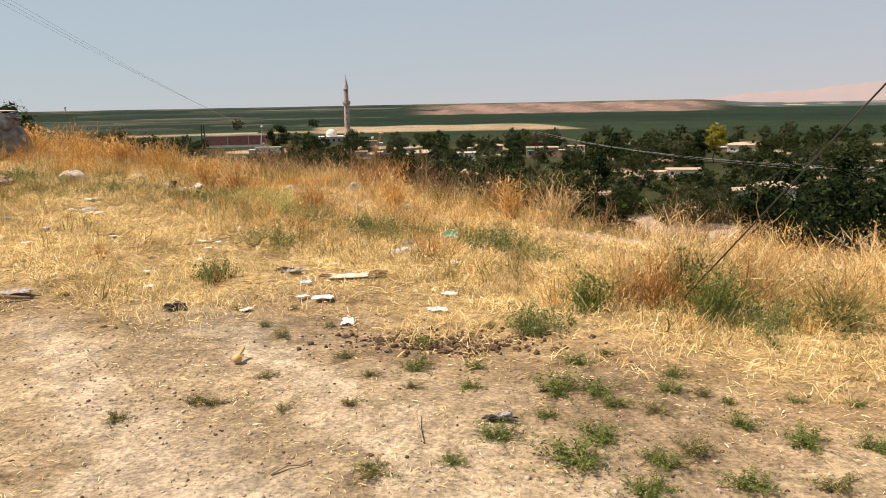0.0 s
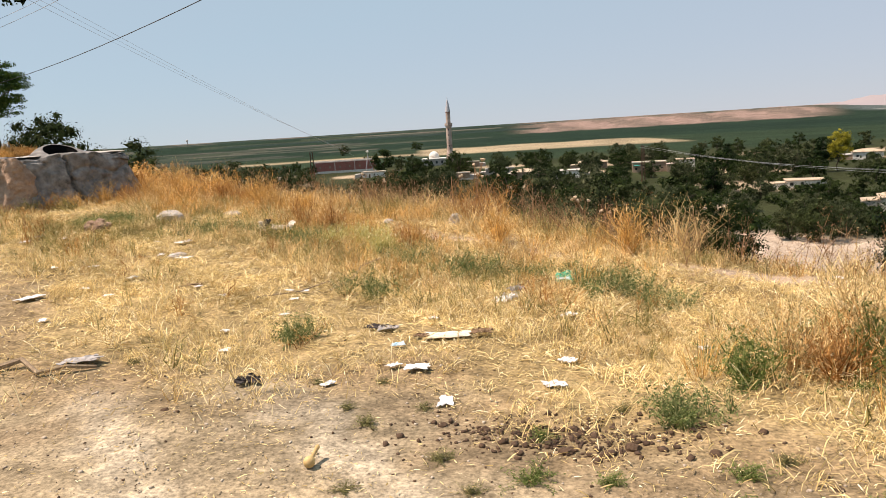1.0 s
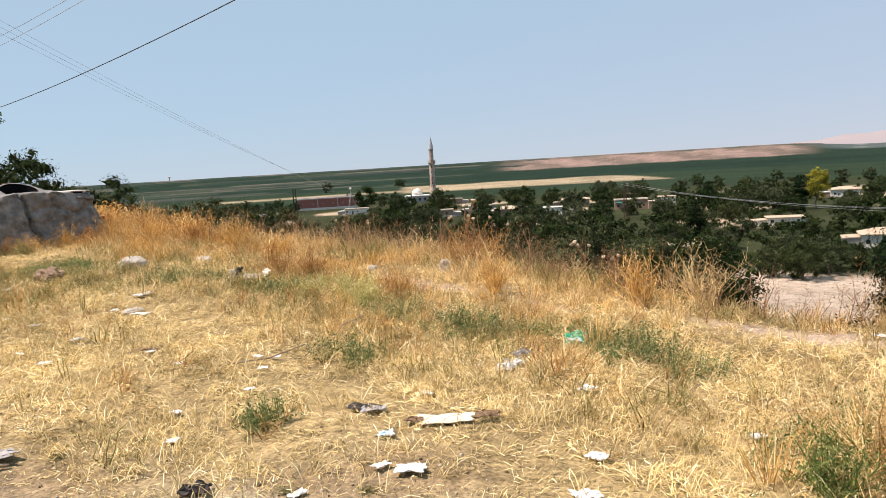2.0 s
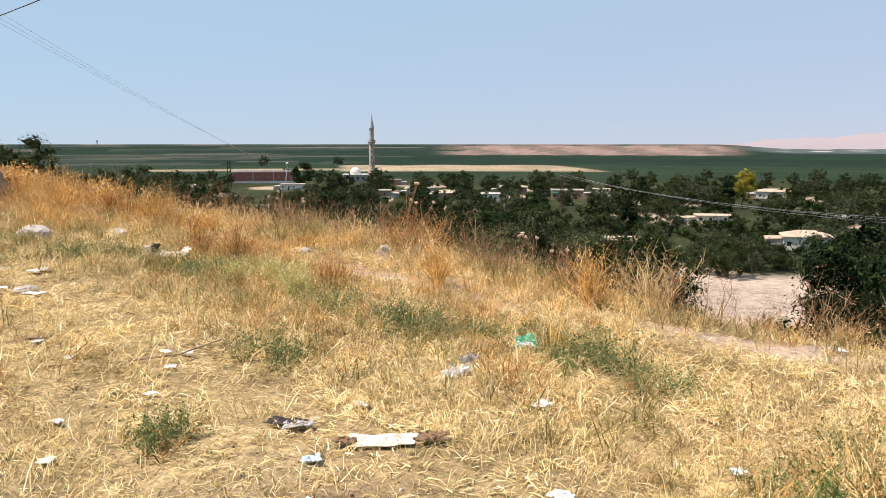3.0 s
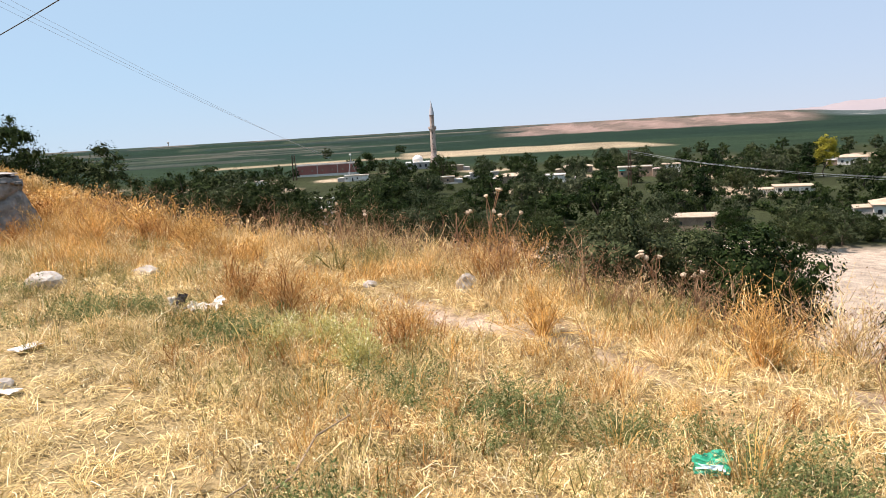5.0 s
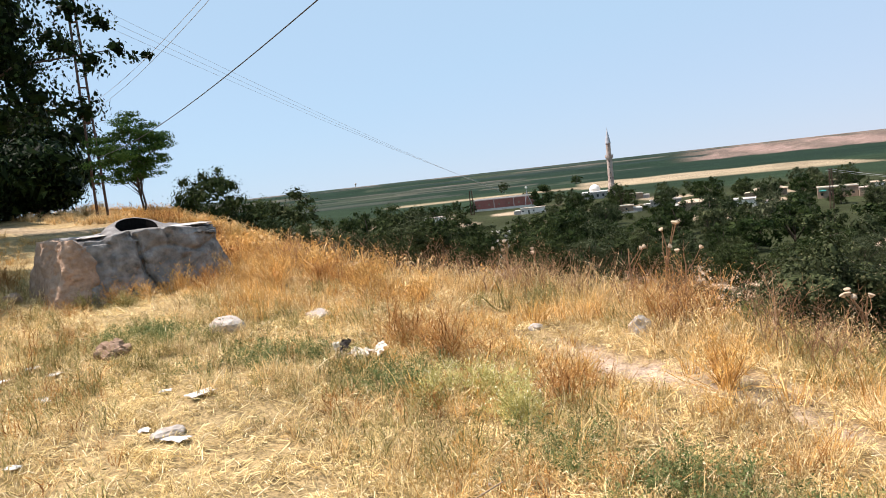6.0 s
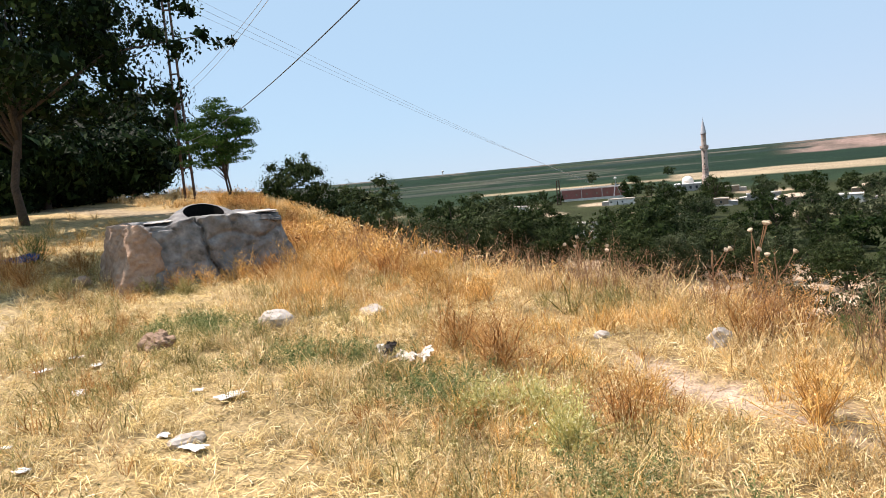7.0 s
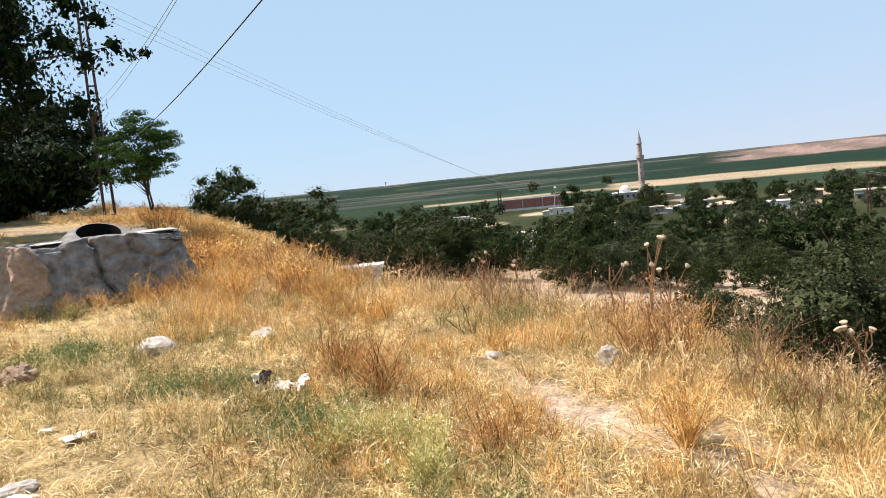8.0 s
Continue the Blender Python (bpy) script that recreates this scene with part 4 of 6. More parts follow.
make_minaret(-54.5, 447.0)
mosque = thing("mosque", (-64.0, 444.0, ground_z(-64, 444) - 0.4), "low stone mosque with a whitewashed dome", "mosque", turn=6)
part("hall", boxed(-7, 7, -6, 6, 0, 4.2, bevel=0.1), PLASTER, mosque)
part("cornice", boxed(-7.3, 7.3, -6.3, 6.3, 4.2, 4.6), WHITEWASH, mosque)
part("drum", lathe(bmesh.new(), [(3.2, 4.6), (3.2, 5.6), (3.35, 5.7)], 16), WHITEWASH, mosque)
part("dome", lathe(bmesh.new(), [(3.1 * math.cos(radians(a)) + 0.02, 5.7 + 3.0 * math.sin(radians(a))) for a in range(0, 91, 10)], 20), WHITEWASH, mosque, "whitewashed dome", True)
for k in range(4):
    part("window", boxed(-5.4 + 3.2 * k, -4.2 + 3.2 * k, -6.05, -5.8, 1.6, 3.2), DARK, mosque)


def make_brick_building(x, y):
    b = thing("brick_building", (x, y, ground_z(x, y) - 0.3), "long red-brick hall with pale concrete bands", "building", turn=8)
    n, long, deep = 6, 34.0, 10.0
    part("plinth", boxed(-long / 2 - 0.1, long / 2 + 0.1, -deep / 2 - 0.1, deep / 2 + 0.1, 0, 1.6), WHITEWASH, b, "pale plastered lower wall")
    holes = [(-long / 2 + long * (k + 0.5) / n - 0.5, -long / 2 + long * (k + 0.5) / n + 0.5, 3.2, 4.3) for k in range(n)]
    part("front_wall", pierced_wall(holes, -long / 2, long / 2, -deep / 2, -deep / 2 + 0.4, 6.4, 1.6), BRICK, b)
    for x0, x1, z0, z1 in holes:
        part("window", boxed(x0, x1, -deep / 2 + 0.08, -deep / 2 + 0.14, z0, z1), MUD, b, "boarded window opening")
    for k in range(n + 1):
        c = -long / 2 + long * k / n
        part("pilaster", boxed(max(c - 0.25, -long / 2), min(c + 0.25, long / 2), -deep / 2 - 0.15, -deep / 2, 1.6, 6.4), BRICK if k % 2 else PINK_PLASTER, b)
    part("side_wall", boxed(-long / 2, -long / 2 + 0.4, -deep / 2 + 0.4, deep / 2, 1.6, 6.4), BRICK, b)
    part("side_wall", boxed(long / 2 - 0.4, long / 2, -deep / 2 + 0.4, deep / 2, 1.6, 6.4), BRICK, b)
    part("back_wall", boxed(-long / 2 + 0.4, long / 2 - 0.4, deep / 2 - 0.4, deep / 2, 1.6, 6.4), BRICK, b)
    part("roof", boxed(-long / 2 - 0.4, long / 2 + 0.4, -deep / 2 - 0.4, deep / 2 + 0.4, 6.4, 6.9), PINK_PLASTER, b, "pale pinkish concrete roof slab")
    part("parapet", boxed(-long / 2, long / 2, -deep / 2, -deep / 2 + 0.3, 6.9, 7.5), WHITEWASH, b, "whitewashed parapet")


make_brick_building(-112.0, 419.0)


def make_mast(x, y):
    """A three-legged mast that carries a pale round lamp."""
    m = thing("lamp_mast", (x, y, ground_z(x, y) - 0.2), "three-legged steel mast with a pale round lamp", "mast")
    for k in range(3):
        a = radians(120 * k + 20)
        part("leg", tube(bmesh.new(), [(3.0 * math.cos(a), 3.0 * math.sin(a), 0), (0.2 * math.cos(a), 0.2 * math.sin(a), 8.8)], 0.13, 5), LEAD, m)
    part("pole", tube(bmesh.new(), [(0, 0, 8.6), (0, 0, 10.8)], 0.1, 6), LEAD, m)
    part("lamp", lathe(bmesh.new(), [(0.1, 10.7), (0.6, 10.9), (0.8, 11.4), (0.6, 11.9), (0.1, 12.1)], 10), WHITEWASH, m, "pale round lamp")


make_mast(-95.5, 405.0)


# ---- poles and cables ----
def lattice_pole(name, x, y, tall, foot, head, label, arms=(0.0,), turn=0.0, bays=7, bar=0.045, reach=0.75):
    p = thing(name, (x, y, ground_z(x, y) - 0.05), label, "utility pole", "lattice poles", turn)
    at = lambda u: foot + (head - foot) * u
    for sx in (-1, 1):
        for sy in (-1, 1):
            part("leg", tube(bmesh.new(), [(sx * at(0), sy * at(0) * 0.6, -0.3), (sx * at(1), sy * at(1) * 0.6, tall)], bar, 4), RUST, p)
    for k in range(bays):
        u0, u1 = (k + 0.2) / bays, (k + 1) / bays
        for sy in (-1, 1):
            part("brace", tube(bmesh.new(), [(-at(u0), sy * at(u0) * 0.6, tall * u0), (at(u0), sy * at(u0) * 0.6, tall * u0)], bar * 0.6, 4), RUST, p)
        for sx in (-1, 1):
            part("side_brace", tube(bmesh.new(), [(sx * at(u0), -at(u0) * 0.6, tall * u0), (sx * at(u1), at(u1) * 0.6, tall * u1)], bar * 0.5, 4), RUST, p)
    for drop in arms:
        arm = part("crossarm", boxed(-reach, reach, -0.05, 0.05, tall - drop - 0.1, tall - drop), RUST, p)
        for k in (-0.87 * reach, -0.27 * reach, 0.33 * reach, 0.87 * reach):
            part("insulator", lathe(bmesh.new(), [(0.03, tall - drop), (0.06, tall - drop + 0.05), (0.035, tall - drop + 0.1), (0.06, tall - drop + 0.15), (0.02, tall - drop + 0.22)], 8), DARK, arm).location.x = k
    return p


near_pole = lattice_pole("lattice_pole", -26.15, 32.6, 9.9, 0.22, 0.13, "rusty steel lattice electricity pole beside the track", (0.0,), 35, reach=0.42)
part("junction_box", boxed(-0.16, 0.16, -0.45, -0.25, 4.3, 4.8, bevel=0.02), RUST, near_pole, "rusty steel junction box")
lattice_pole("lattice_pole", 31.5, 241.0, 11.5, 0.5, 0.3, "dark steel lattice electricity pole among village trees", (0.2, 1.2), 20, bar=0.09)
lattice_pole("lattice_pole", -119.0, 378.0, 13.0, 0.9, 0.6, "dark lattice electricity pole beside the brick building", (0.2, 1.4, 2.6), 10, bar=0.26)


def cable(name, a, b, sag, radius, mat, label, group="overhead cables"):
    a, b = Vector(a), Vector(b)
    pts = []
    for k in range(29):
        u = k / 28
        p = a.lerp(b, u)
        p.z -= sag * 4 * u * (1 - u)
        pts.append(p)
    return tagged(part(name, tube(bmesh.new(), pts, radius, 5), mat), label, "cable", group)


top = Vector((-26.2, 32.6, ground_z(-26.2, 32.6) + 9.0))
for k, off in enumerate((-0.6, 0.0, 0.6)):
    cable("power_line", top + Vector((off, 0.3 * off, 0.6)), (-22.3 + 0.9 * off, 88.5, -0.2 - 0.4 * k), 0.4, 0.007, CABLE_PALE, "thin overhead power line from hill to village")
    cable("power_line", (31.5 + off * 2, 241, ground_z(31.5, 241) + 11.3 - 0.5 * abs(off)), (88 + off * 3, 95 + off, -8.6 - 0.8 * k), 3.0, 0.022, CABLE_PALE, "overhead power line across the village")
cable("stay_wire", (2.05, 7.2, -0.15), (5.8, -1.91, 10.06), 0.0, 0.006, CABLE, "taut thin stay wire anchored in dry weeds", "")
cable("power_cable", (-26.2, 32.6, 4.5), (10.0, 3.37, 6.25), 1.02, 0.010, CABLE, "thick black insulated cable from the lattice pole")
for k in (0, 1):
    cable("power_line", (-26.1, 32.6, 6.5 + 0.3 * k), (10.0 + 0.5 * k, 3.0, 7.0 + 0.3 * k), 1.0, 0.006, CABLE_PALE, "thin overhead wire leaving the lattice pole")


# ---- clay oven ----
def make_oven():
    o = thing("clay_oven", (-10.3, 17.0, ground_z(-10.3, 17.0) - 0.05), "cracked grey clay bread oven with a round sooty mouth", "oven", turn=60)
    # rough battered block
    def block(name, x0, x1, y0, y1, tall, batter, mat, seed, label="", cracks=0.0):
        bm = bmesh.new()
        made = bmesh.ops.create_cube(bm, size=1.0)
        bmesh.ops.subdivide_edges(bm, edges=list(bm.edges), cuts=64, use_grid_fill=True)
        for v in bm.verts:
            u = v.co.z + 0.5
            x = (x0 + x1) / 2 + v.co.x * (x1 - x0) + (v.co.x * 2) * batter * (1 - u)
            y = (y0 + y1) / 2 + v.co.y * (y1 - y0) + (v.co.y * 2) * batter * (1 - u)
            p = Vector((x, y, -0.25 + u * (tall + 0.25)))
            n = noise.noise(p * 1.6 + Vector((seed, 0, 0))) * 0.09 + noise.noise(p * 5 + Vector((0, seed, 0))) * 0.035
            out = Vector((v.co.x, v.co.y, 0.0))
            n += noise.noise(p * 12 + Vector((seed, 4, 0))) * 0.024 + abs(noise.noise(p * 3.2 + Vector((seed, 9, 0)))) * 0.05
            line = cracks - 0.24 + 0.42 * (1 - u) + 0.05 * math.sin(9 * u)
            if v.co.y < -0.42:
                zig = line + 0.05 * noise.noise(Vector((u * 6, seed, 2.0)))
                n -= 0.20 * max(0, 1 - abs(x - zig) / 0.05) + 0.07 * max(0, 1 - abs(x - zig - 0.55) / 0.05) * (u > 0.55) + 0.06 * max(0, 1 - abs(u - 0.72 - 0.06 * math.sin(5 * x)) / 0.05) * (x > zig)
                n -= 0.10 * float(smooth(0.05, 0.5, x - zig)) * (1 - abs(2 * u - 0.9))
            corner = max(0, abs(v.co.x) + abs(v.co.y) + 0.5 * u - 1.05)
            p += out * (2 * n - corner * 0.5) + Vector((0, 0, 0.5 * n - 0.25 * corner if u > 0.9 else 0))
            deep = math.hypot(p.x - 0.15, p.y + 0.12)
            if name == "body" and u > 0.98 and deep < 0.34:
                p.z = 0.4
            v.co = p
        return part(name, bm, mat, o, label, True)
    body = block("body", -1.04, 1.4, -0.85, 0.9, 1.02, 0.16, CLAY, 3.0)
    block("end_wall", -1.38, -0.9, -0.86, 0.85, 1.0, 0.20, CLAY_BROWN, 8.0, "crumbling brown mud-brick end", 9.0)
    def collar(rows, closed):
        """A ring of clay round the mouth, tipped towards the front."""
        bm, sides, rings = bmesh.new(), 32, []
        for r, z in rows:
            ring = []
            for k in range(sides):
                c, s = math.cos(2 * math.pi * k / sides), math.sin(2 * math.pi * k / sides)
                w = 1 + 0.05 * noise.noise(Vector((c * 2, s * 2, z)))
                tip = 0.17 * max(0.0, z - 0.86) / 0.25
                ring.append(bm.verts.new((0.15 + r * w * c, -0.12 + r * w * s, z + tip * s + 0.02 * noise.noise(Vector((c * 3, s * 3, 5 + z))))))
            rings.append(ring)
        for p, q in zip(rings[:-1], rings[1:]):
            for k in range(sides):
                bm.faces.new((p[k], p[(k + 1) % sides], q[(k + 1) % sides], q[k]))
        if closed:
            bm.faces.new(rings[-1])
        return bm
    part("mouth", collar([(0.78, 0.86), (0.66, 0.97), (0.50, 1.06), (0.39, 1.09), (0.345, 1.085)], False), CLAY, o, "raised clay collar round the mouth", True)
    # black right from the rim: the hollow's shade is painted along with the soot
    part("sooty_hollow", collar([(0.34, 1.083), (0.325, 1.02), (0.31, 0.8), (0.30, 0.5)], True), SOOT_AND_SHADE, o, "black sooty hollow of the oven")
    for dx, dy, size, turn in ((-0.70, -0.40, (0.26, 0.30, 0.02), 10), (1.0, -0.30, (0.30, 0.42, 0.025), 20)):
        slab = part("mortar_patch", lump(bmesh.new(), size, 0.25, 40 + turn, 3), CONCRETE, o, "pale mortar patch on top")
        slab.matrix_local = pose(dx, dy, 0.99, 0, 0, turn)


make_oven()


# ---- grasses and straw ----
def blades(rng, x, y, z, tall, wide, lean, curl=0.5, a=None):
    """Bent tapering blades: verts and triangles."""
    n = len(x)
    a = rng.uniform(0, 2 * np.pi, n) if a is None else a
    out = np.stack([np.cos(a), np.sin(a), np.zeros(n)], -1)
    face = rng.uniform(0, 2 * np.pi, n)
    side = np.stack([np.cos(face), np.sin(face), np.zeros(n)], -1) * (wide / 2)[:, None]
    base = np.stack([x, y, z], -1)
    up = np.array([0, 0, 1.0])
    l1 = lean * rng.uniform(0.3, 1.0, n)
    l2 = l1 + curl * rng.uniform(0.2, 1.2, n)
    mid = base + (out * np.sin(l1)[:, None] + up * np.cos(l1)[:, None]) * (tall * 0.55)[:, None]
    tip = mid + (out * np.sin(l2)[:, None] + up * np.cos(l2)[:, None]) * (tall * 0.5)[:, None]
    verts = np.stack([base - side, base + side, mid + side * 0.75, mid - side * 0.75, tip], 1).reshape(-1, 3)
    k = np.arange(n)[:, None] * 5
    tris = np.concatenate([k + np.array([0, 1, 2]), k + np.array([0, 2, 3]), k + np.array([3, 2, 4])])
    return verts, tris


def litter(rng, x, y, z, long, wide, tilt):
    """Straws lying every way: verts and triangles."""
    n = len(x)
    a = rng.uniform(0, 2 * np.pi, n)
    t = rng.normal(size=n) * tilt
    way = np.stack([np.cos(a) * np.cos(t), np.sin(a) * np.cos(t), np.sin(t)], -1) * (long / 2)[:, None]
    side = np.stack([-np.sin(a), np.cos(a), rng.normal(size=n) * 0.5], -1) * (wide / 2)[:, None]
    c = np.stack([x, y, z + np.abs(way[:, 2]) + rng.uniform(0.002, 0.02, n)], -1)
    bend = np.array([0, 0, 1.0]) * (long * rng.uniform(-0.02, 0.1, n))[:, None]
    verts = np.stack([c - way - side, c - way + side, c + bend + side, c + bend - side, c + way], 1).reshape(-1, 3)
    k = np.arange(n)[:, None] * 5
    tris = np.concatenate([k + np.array([0, 1, 2]), k + np.array([0, 2, 3]), k + np.array([3, 2, 4])])
    return verts, tris


def arcs(rng, x, y, z, long, wide, a, rise):
    """Straws that rise from a root and bow over to the ground: verts and triangles."""
    n = len(x)
    out = np.stack([np.cos(a), np.sin(a), np.zeros(n)], -1)
    side = np.stack([-np.sin(a), np.cos(a), rng.normal(size=n) * 0.6], -1)
    swerve = rng.normal(size=n) * 0.45
    base, up = np.stack([x, y, z], -1), np.array([0, 0, 1.0])
    rows = []
    for u, lift, w in ((0.0, 0.0, 0.8), (0.3, 0.75, 1.0), (0.65, 1.0, 0.9), (1.0, 0.45, 0.0)):
        mid = base + out * (long * u)[:, None] + side * (long * swerve * u * u)[:, None] * [1, 1, 0.2] + up * (rise * lift)[:, None]
        rows.append((mid, side * (wide * w / 2)[:, None]))
    verts = np.stack([rows[0][0] - rows[0][1], rows[0][0] + rows[0][1], rows[1][0] - rows[1][1], rows[1][0] + rows[1][1], rows[2][0] - rows[2][1], rows[2][0] + rows[2][1], rows[3][0]], 1).reshape(-1, 3)
    k = np.arange(n)[:, None] * 7
    tris = np.concatenate([k + np.array(t) for t in ((0, 1, 3), (0, 3, 2), (2, 3, 5), (2, 5, 4), (4, 5, 6))])
    return verts, tris


def scatter(rng, count, x0, x1, y0, y1, keep):
    """Places drawn where keep(x, y) says, thinning with distance."""
    xs, ys = np.zeros(0), np.zeros(0)
    while len(xs) < count:
        x, y = rng.uniform(x0, x1, count), rng.uniform(y0, y1, count)
        ok = rng.random(count) < keep(x, y)
        xs, ys = np.concatenate([xs, x[ok]]), np.concatenate([ys, y[ok]])
    return xs[:count], ys[:count]


def stuff(name, verts, tris, mat, label, category):
    return tagged(part(name, mesh_from(name, verts, tris), mat), label, category, kind="stuff")


def brow_inner(x):
    """How far back from the brow the tall growth begins."""
    return np.interp(x, [-9, -5.5, -4, -1.2, 0.75, 1.6, 6], [-4.2, -4.1, -4.2, -3.7, -2.1, -1.0, -0.7])


def tall_zone(x, y):
    """How much tall dry grass stands at a place."""
    d = beyond(x, y)
    inner = brow_inner(x)
    z = smooth(inner - 0.7, inner + 0.5, d + 0.5 * np.sin(x * 1.7) + 0.3 * np.sin(3.1 * y)) * (1 - smooth(0.8, 3.5, d))
    z = z * np.where(x > 1.4, 0.55, 1.0)
    z = np.maximum(z, 0.8 * np.exp(-(((x - 2.7) / 1.0) ** 2 + ((y - 7.4) / 0.8) ** 2)))
    z = np.maximum(z, 0.55 * (1 - smooth(-11.8, -10.8, x)) * (1 - smooth(23, 26, y)) * (1 - smooth(-2, 0, d)))
    return np.clip(z, 0, 1) * (1 - np.where(x < -2, 0.75, 0.97) * footpath(x, y)) * (1 - track(x, y))


def ribbon(path, wide, verts, tris, rng):
    """A flat stem along a path, ending in a point."""
    a = rng.uniform(0, 2 * math.pi)
    side = np.array([math.cos(a), math.sin(a), 0.3 * rng.normal()])
    n0 = len(verts)
    for i, p in enumerate(path[:-1]):
        w = wide * (1 - 0.5 * i / len(path)) / 2
        verts.append(p - side * w)
        verts.append(p + side * w)
    verts.append(path[-1])
    for i in range(len(path) - 2):
        k = n0 + 2 * i
        tris.append((k, k + 1, k + 3))
        tris.append((k, k + 3, k + 2))
    k = n0 + 2 * (len(path) - 2)
    tris.append((k, k + 1, k + 2))


def diamond(p, size, verts, tris, rng):
    """A small seed head or leaf: one pointed face."""
    n0 = len(verts)
    u = rng.normal(size=3)
    u /= np.linalg.norm(u)
    v = np.cross(u, rng.normal(size=3))
    v /= np.linalg.norm(v)
    verts.extend([p - u * size, p + v * size * 0.75, p + u * size])
    tris.append((n0, n0 + 1, n0 + 2))


def weed_template(seed, stems, tall, spread, twigs, head, stem_wide=0.006, leaf=0.0, leaves=0, split=False):
    """One branching weed: stems with side twigs, seed heads and leaves; split gives each of these a mesh of its own."""
    rng = np.random.default_rng(seed)
    lots = {name: ([], []) for name in ("stem_tangle", "foliage")} if split else None
    one = ([], [])
    kind = lambda name: lots[name] if split else one
    for _ in range(stems):
        a, lean = rng.uniform(0, 2 * math.pi), abs(rng.normal()) * spread
        h = tall * rng.uniform(0.55, 1.1)
        out = np.array([math.cos(a), math.sin(a), 0.0])
        root = out * rng.uniform(0, 0.05)
        path = [root]
        for i in range(3):
            lean_i = lean * (0.6 + 0.35 * i) + rng.normal() * 0.12
            swerve = rng.normal(size=3) * 0.34
            path.append(path[-1] + (out * math.sin(lean_i) + np.array([0, 0, math.cos(lean_i)]) + swerve * [1, 1, 0.2]) * h / 3)
        ribbon(path, stem_wide, *kind("stem_tangle"), rng)
        if head:
            diamond(path[-1], head * rng.uniform(0.7, 1.4), *kind("foliage"), rng)
        for _ in range(twigs):
            i, u = rng.integers(1, 3), rng.random()
            p = path[i] * (1 - u) + path[i + 1] * u
            way = rng.normal(size=3)
            way[2] = abs(way[2]) * 0.8 + 0.3
            way /= np.linalg.norm(way)
            q = p + way * h * rng.uniform(0.12, 0.32)
            ribbon([p, q], stem_wide * 0.6, *kind("stem_tangle"), rng)
            if head:
                diamond(q, head * rng.uniform(0.6, 1.2), *kind("foliage"), rng)
        for _ in range(leaves):
            i, u = rng.integers(0, 3), rng.random()
            p = path[i] * (1 - u) + path[i + 1] * u + rng.normal(size=3) * leaf
            diamond(p, leaf * rng.uniform(0.6, 1.3), *kind("foliage"), rng)
    if split:
        return {name: (np.array(v), np.array(t)) for name, (v, t) in lots.items() if t}
    return np.array(one[0]), np.array(one[1])


def strew(rng, templates, x, y, scale, sink=0.01):
    """Copies of the templates at each place, joined into one sheet of verts and triangles."""
    z = height(x, y) - sink
    all_v, all_t, n0 = [], [], 0
    for k in range(len(x)):
        v, t = templates[rng.integers(len(templates))]
        a = rng.uniform(0, 2 * math.pi)
        c, s = math.cos(a), math.sin(a)
        m = np.array([[c, -s, 0], [s, c, 0], [0, 0, 1]]) * scale[k] * np.array([1, 1, 1])[:, None]
        all_v.append(v @ m.T + [x[k], y[k], z[k]])
        all_t.append(t + n0)
        n0 += len(v)
    return np.concatenate(all_v), np.concatenate(all_t)


rng = np.random.default_rng(77)
near_fall = lambda x, y: 1 / (1 + (np.hypot(x + 0.3, y - 5) / 9.0) ** 2)
x, y = scatter(rng, 120000, -16, 9, 3.5, 22, lambda x, y: near_fall(x, y) * (1 - 0.99 * track(x, y)) * (1 - 0.95 * footpath(x, y)) * (beyond(x, y) < 1) * (0.3 + 0.7 * lumpy(x, y, 2.3)) * (0.2 + 0.8 * smooth(0.35, 0.6, lumpy(x, y, 11.0, 2.2))))
stuff("straw", *litter(rng, x, y, height(x, y), rng.uniform(0.02, 0.08, len(x)) * (1 + 0.9 * smooth(7.0, 10.0, y)), rng.uniform(0.002, 0.0055, len(x)) * (1 + 0.3 * smooth(7.0, 10.0, y)), 0.35), STRAW, "trodden pale yellow straw covering the bank", "straw")
cx, cy = scatter(rng, 4600, -13, 8, 5.2, 17, lambda x, y: near_fall(x, y) ** 1.3 * (0.10 + 0.90 * smooth(7.4, 9.6, y + 0.25 * x)) * (1 - track(x, y)) * (1 - 0.95 * footpath(x, y)) * (beyond(x, y) < 0) * (0.1 + 0.9 * smooth(0.35, 0.65, lumpy(x, y, 5.7, 5.0))))
tuft = np.repeat(np.arange(len(cx)), 14)
sweep = (rng.uniform(0, 2 * np.pi, len(cx)) + 2.0 * lumpy(cx, cy, 0.8, 3.0))[tuft]
a = sweep + rng.normal(size=len(tuft)) * 0.9
x, y = cx[tuft] + rng.normal(size=len(tuft)) * 0.03, cy[tuft] + rng.normal(size=len(tuft)) * 0.03
grown = rng.uniform(0.5, 1.2, len(cx))[tuft]
stuff("bent_straw", *arcs(rng, x, y, height(x, y) - 0.005, grown * rng.uniform(0.06, 0.22, len(x)), rng.uniform(0.002, 0.006, len(x)), a, grown * rng.uniform(0.01, 0.10, len(x))), STRAW, "tufts of bent dry straw bowed to the ground", "straw")
x, y = scatter(rng, 30000, -14, 8, 5, 17, lambda x, y: near_fall(x, y) * (1 - track(x, y)) * (1 - 0.9 * footpath(x, y)) * (beyond(x, y) < 0) * smooth(0.35, 0.75, lumpy(x, y, 3.1, 1.0)))
cx, cy = scatter(rng, 9000, -6, 4, 2.5, 8, lambda x, y: track(x, y) * lumpy(x, y, 2.9, 4.0))
stuff("chaff", *litter(rng, cx, cy, height(cx, cy), rng.uniform(0.012, 0.05, len(cx)), rng.uniform(0.002, 0.005, len(cx)), 0.1), STRAW, "broken straw and chaff on the bare track", "chaff")
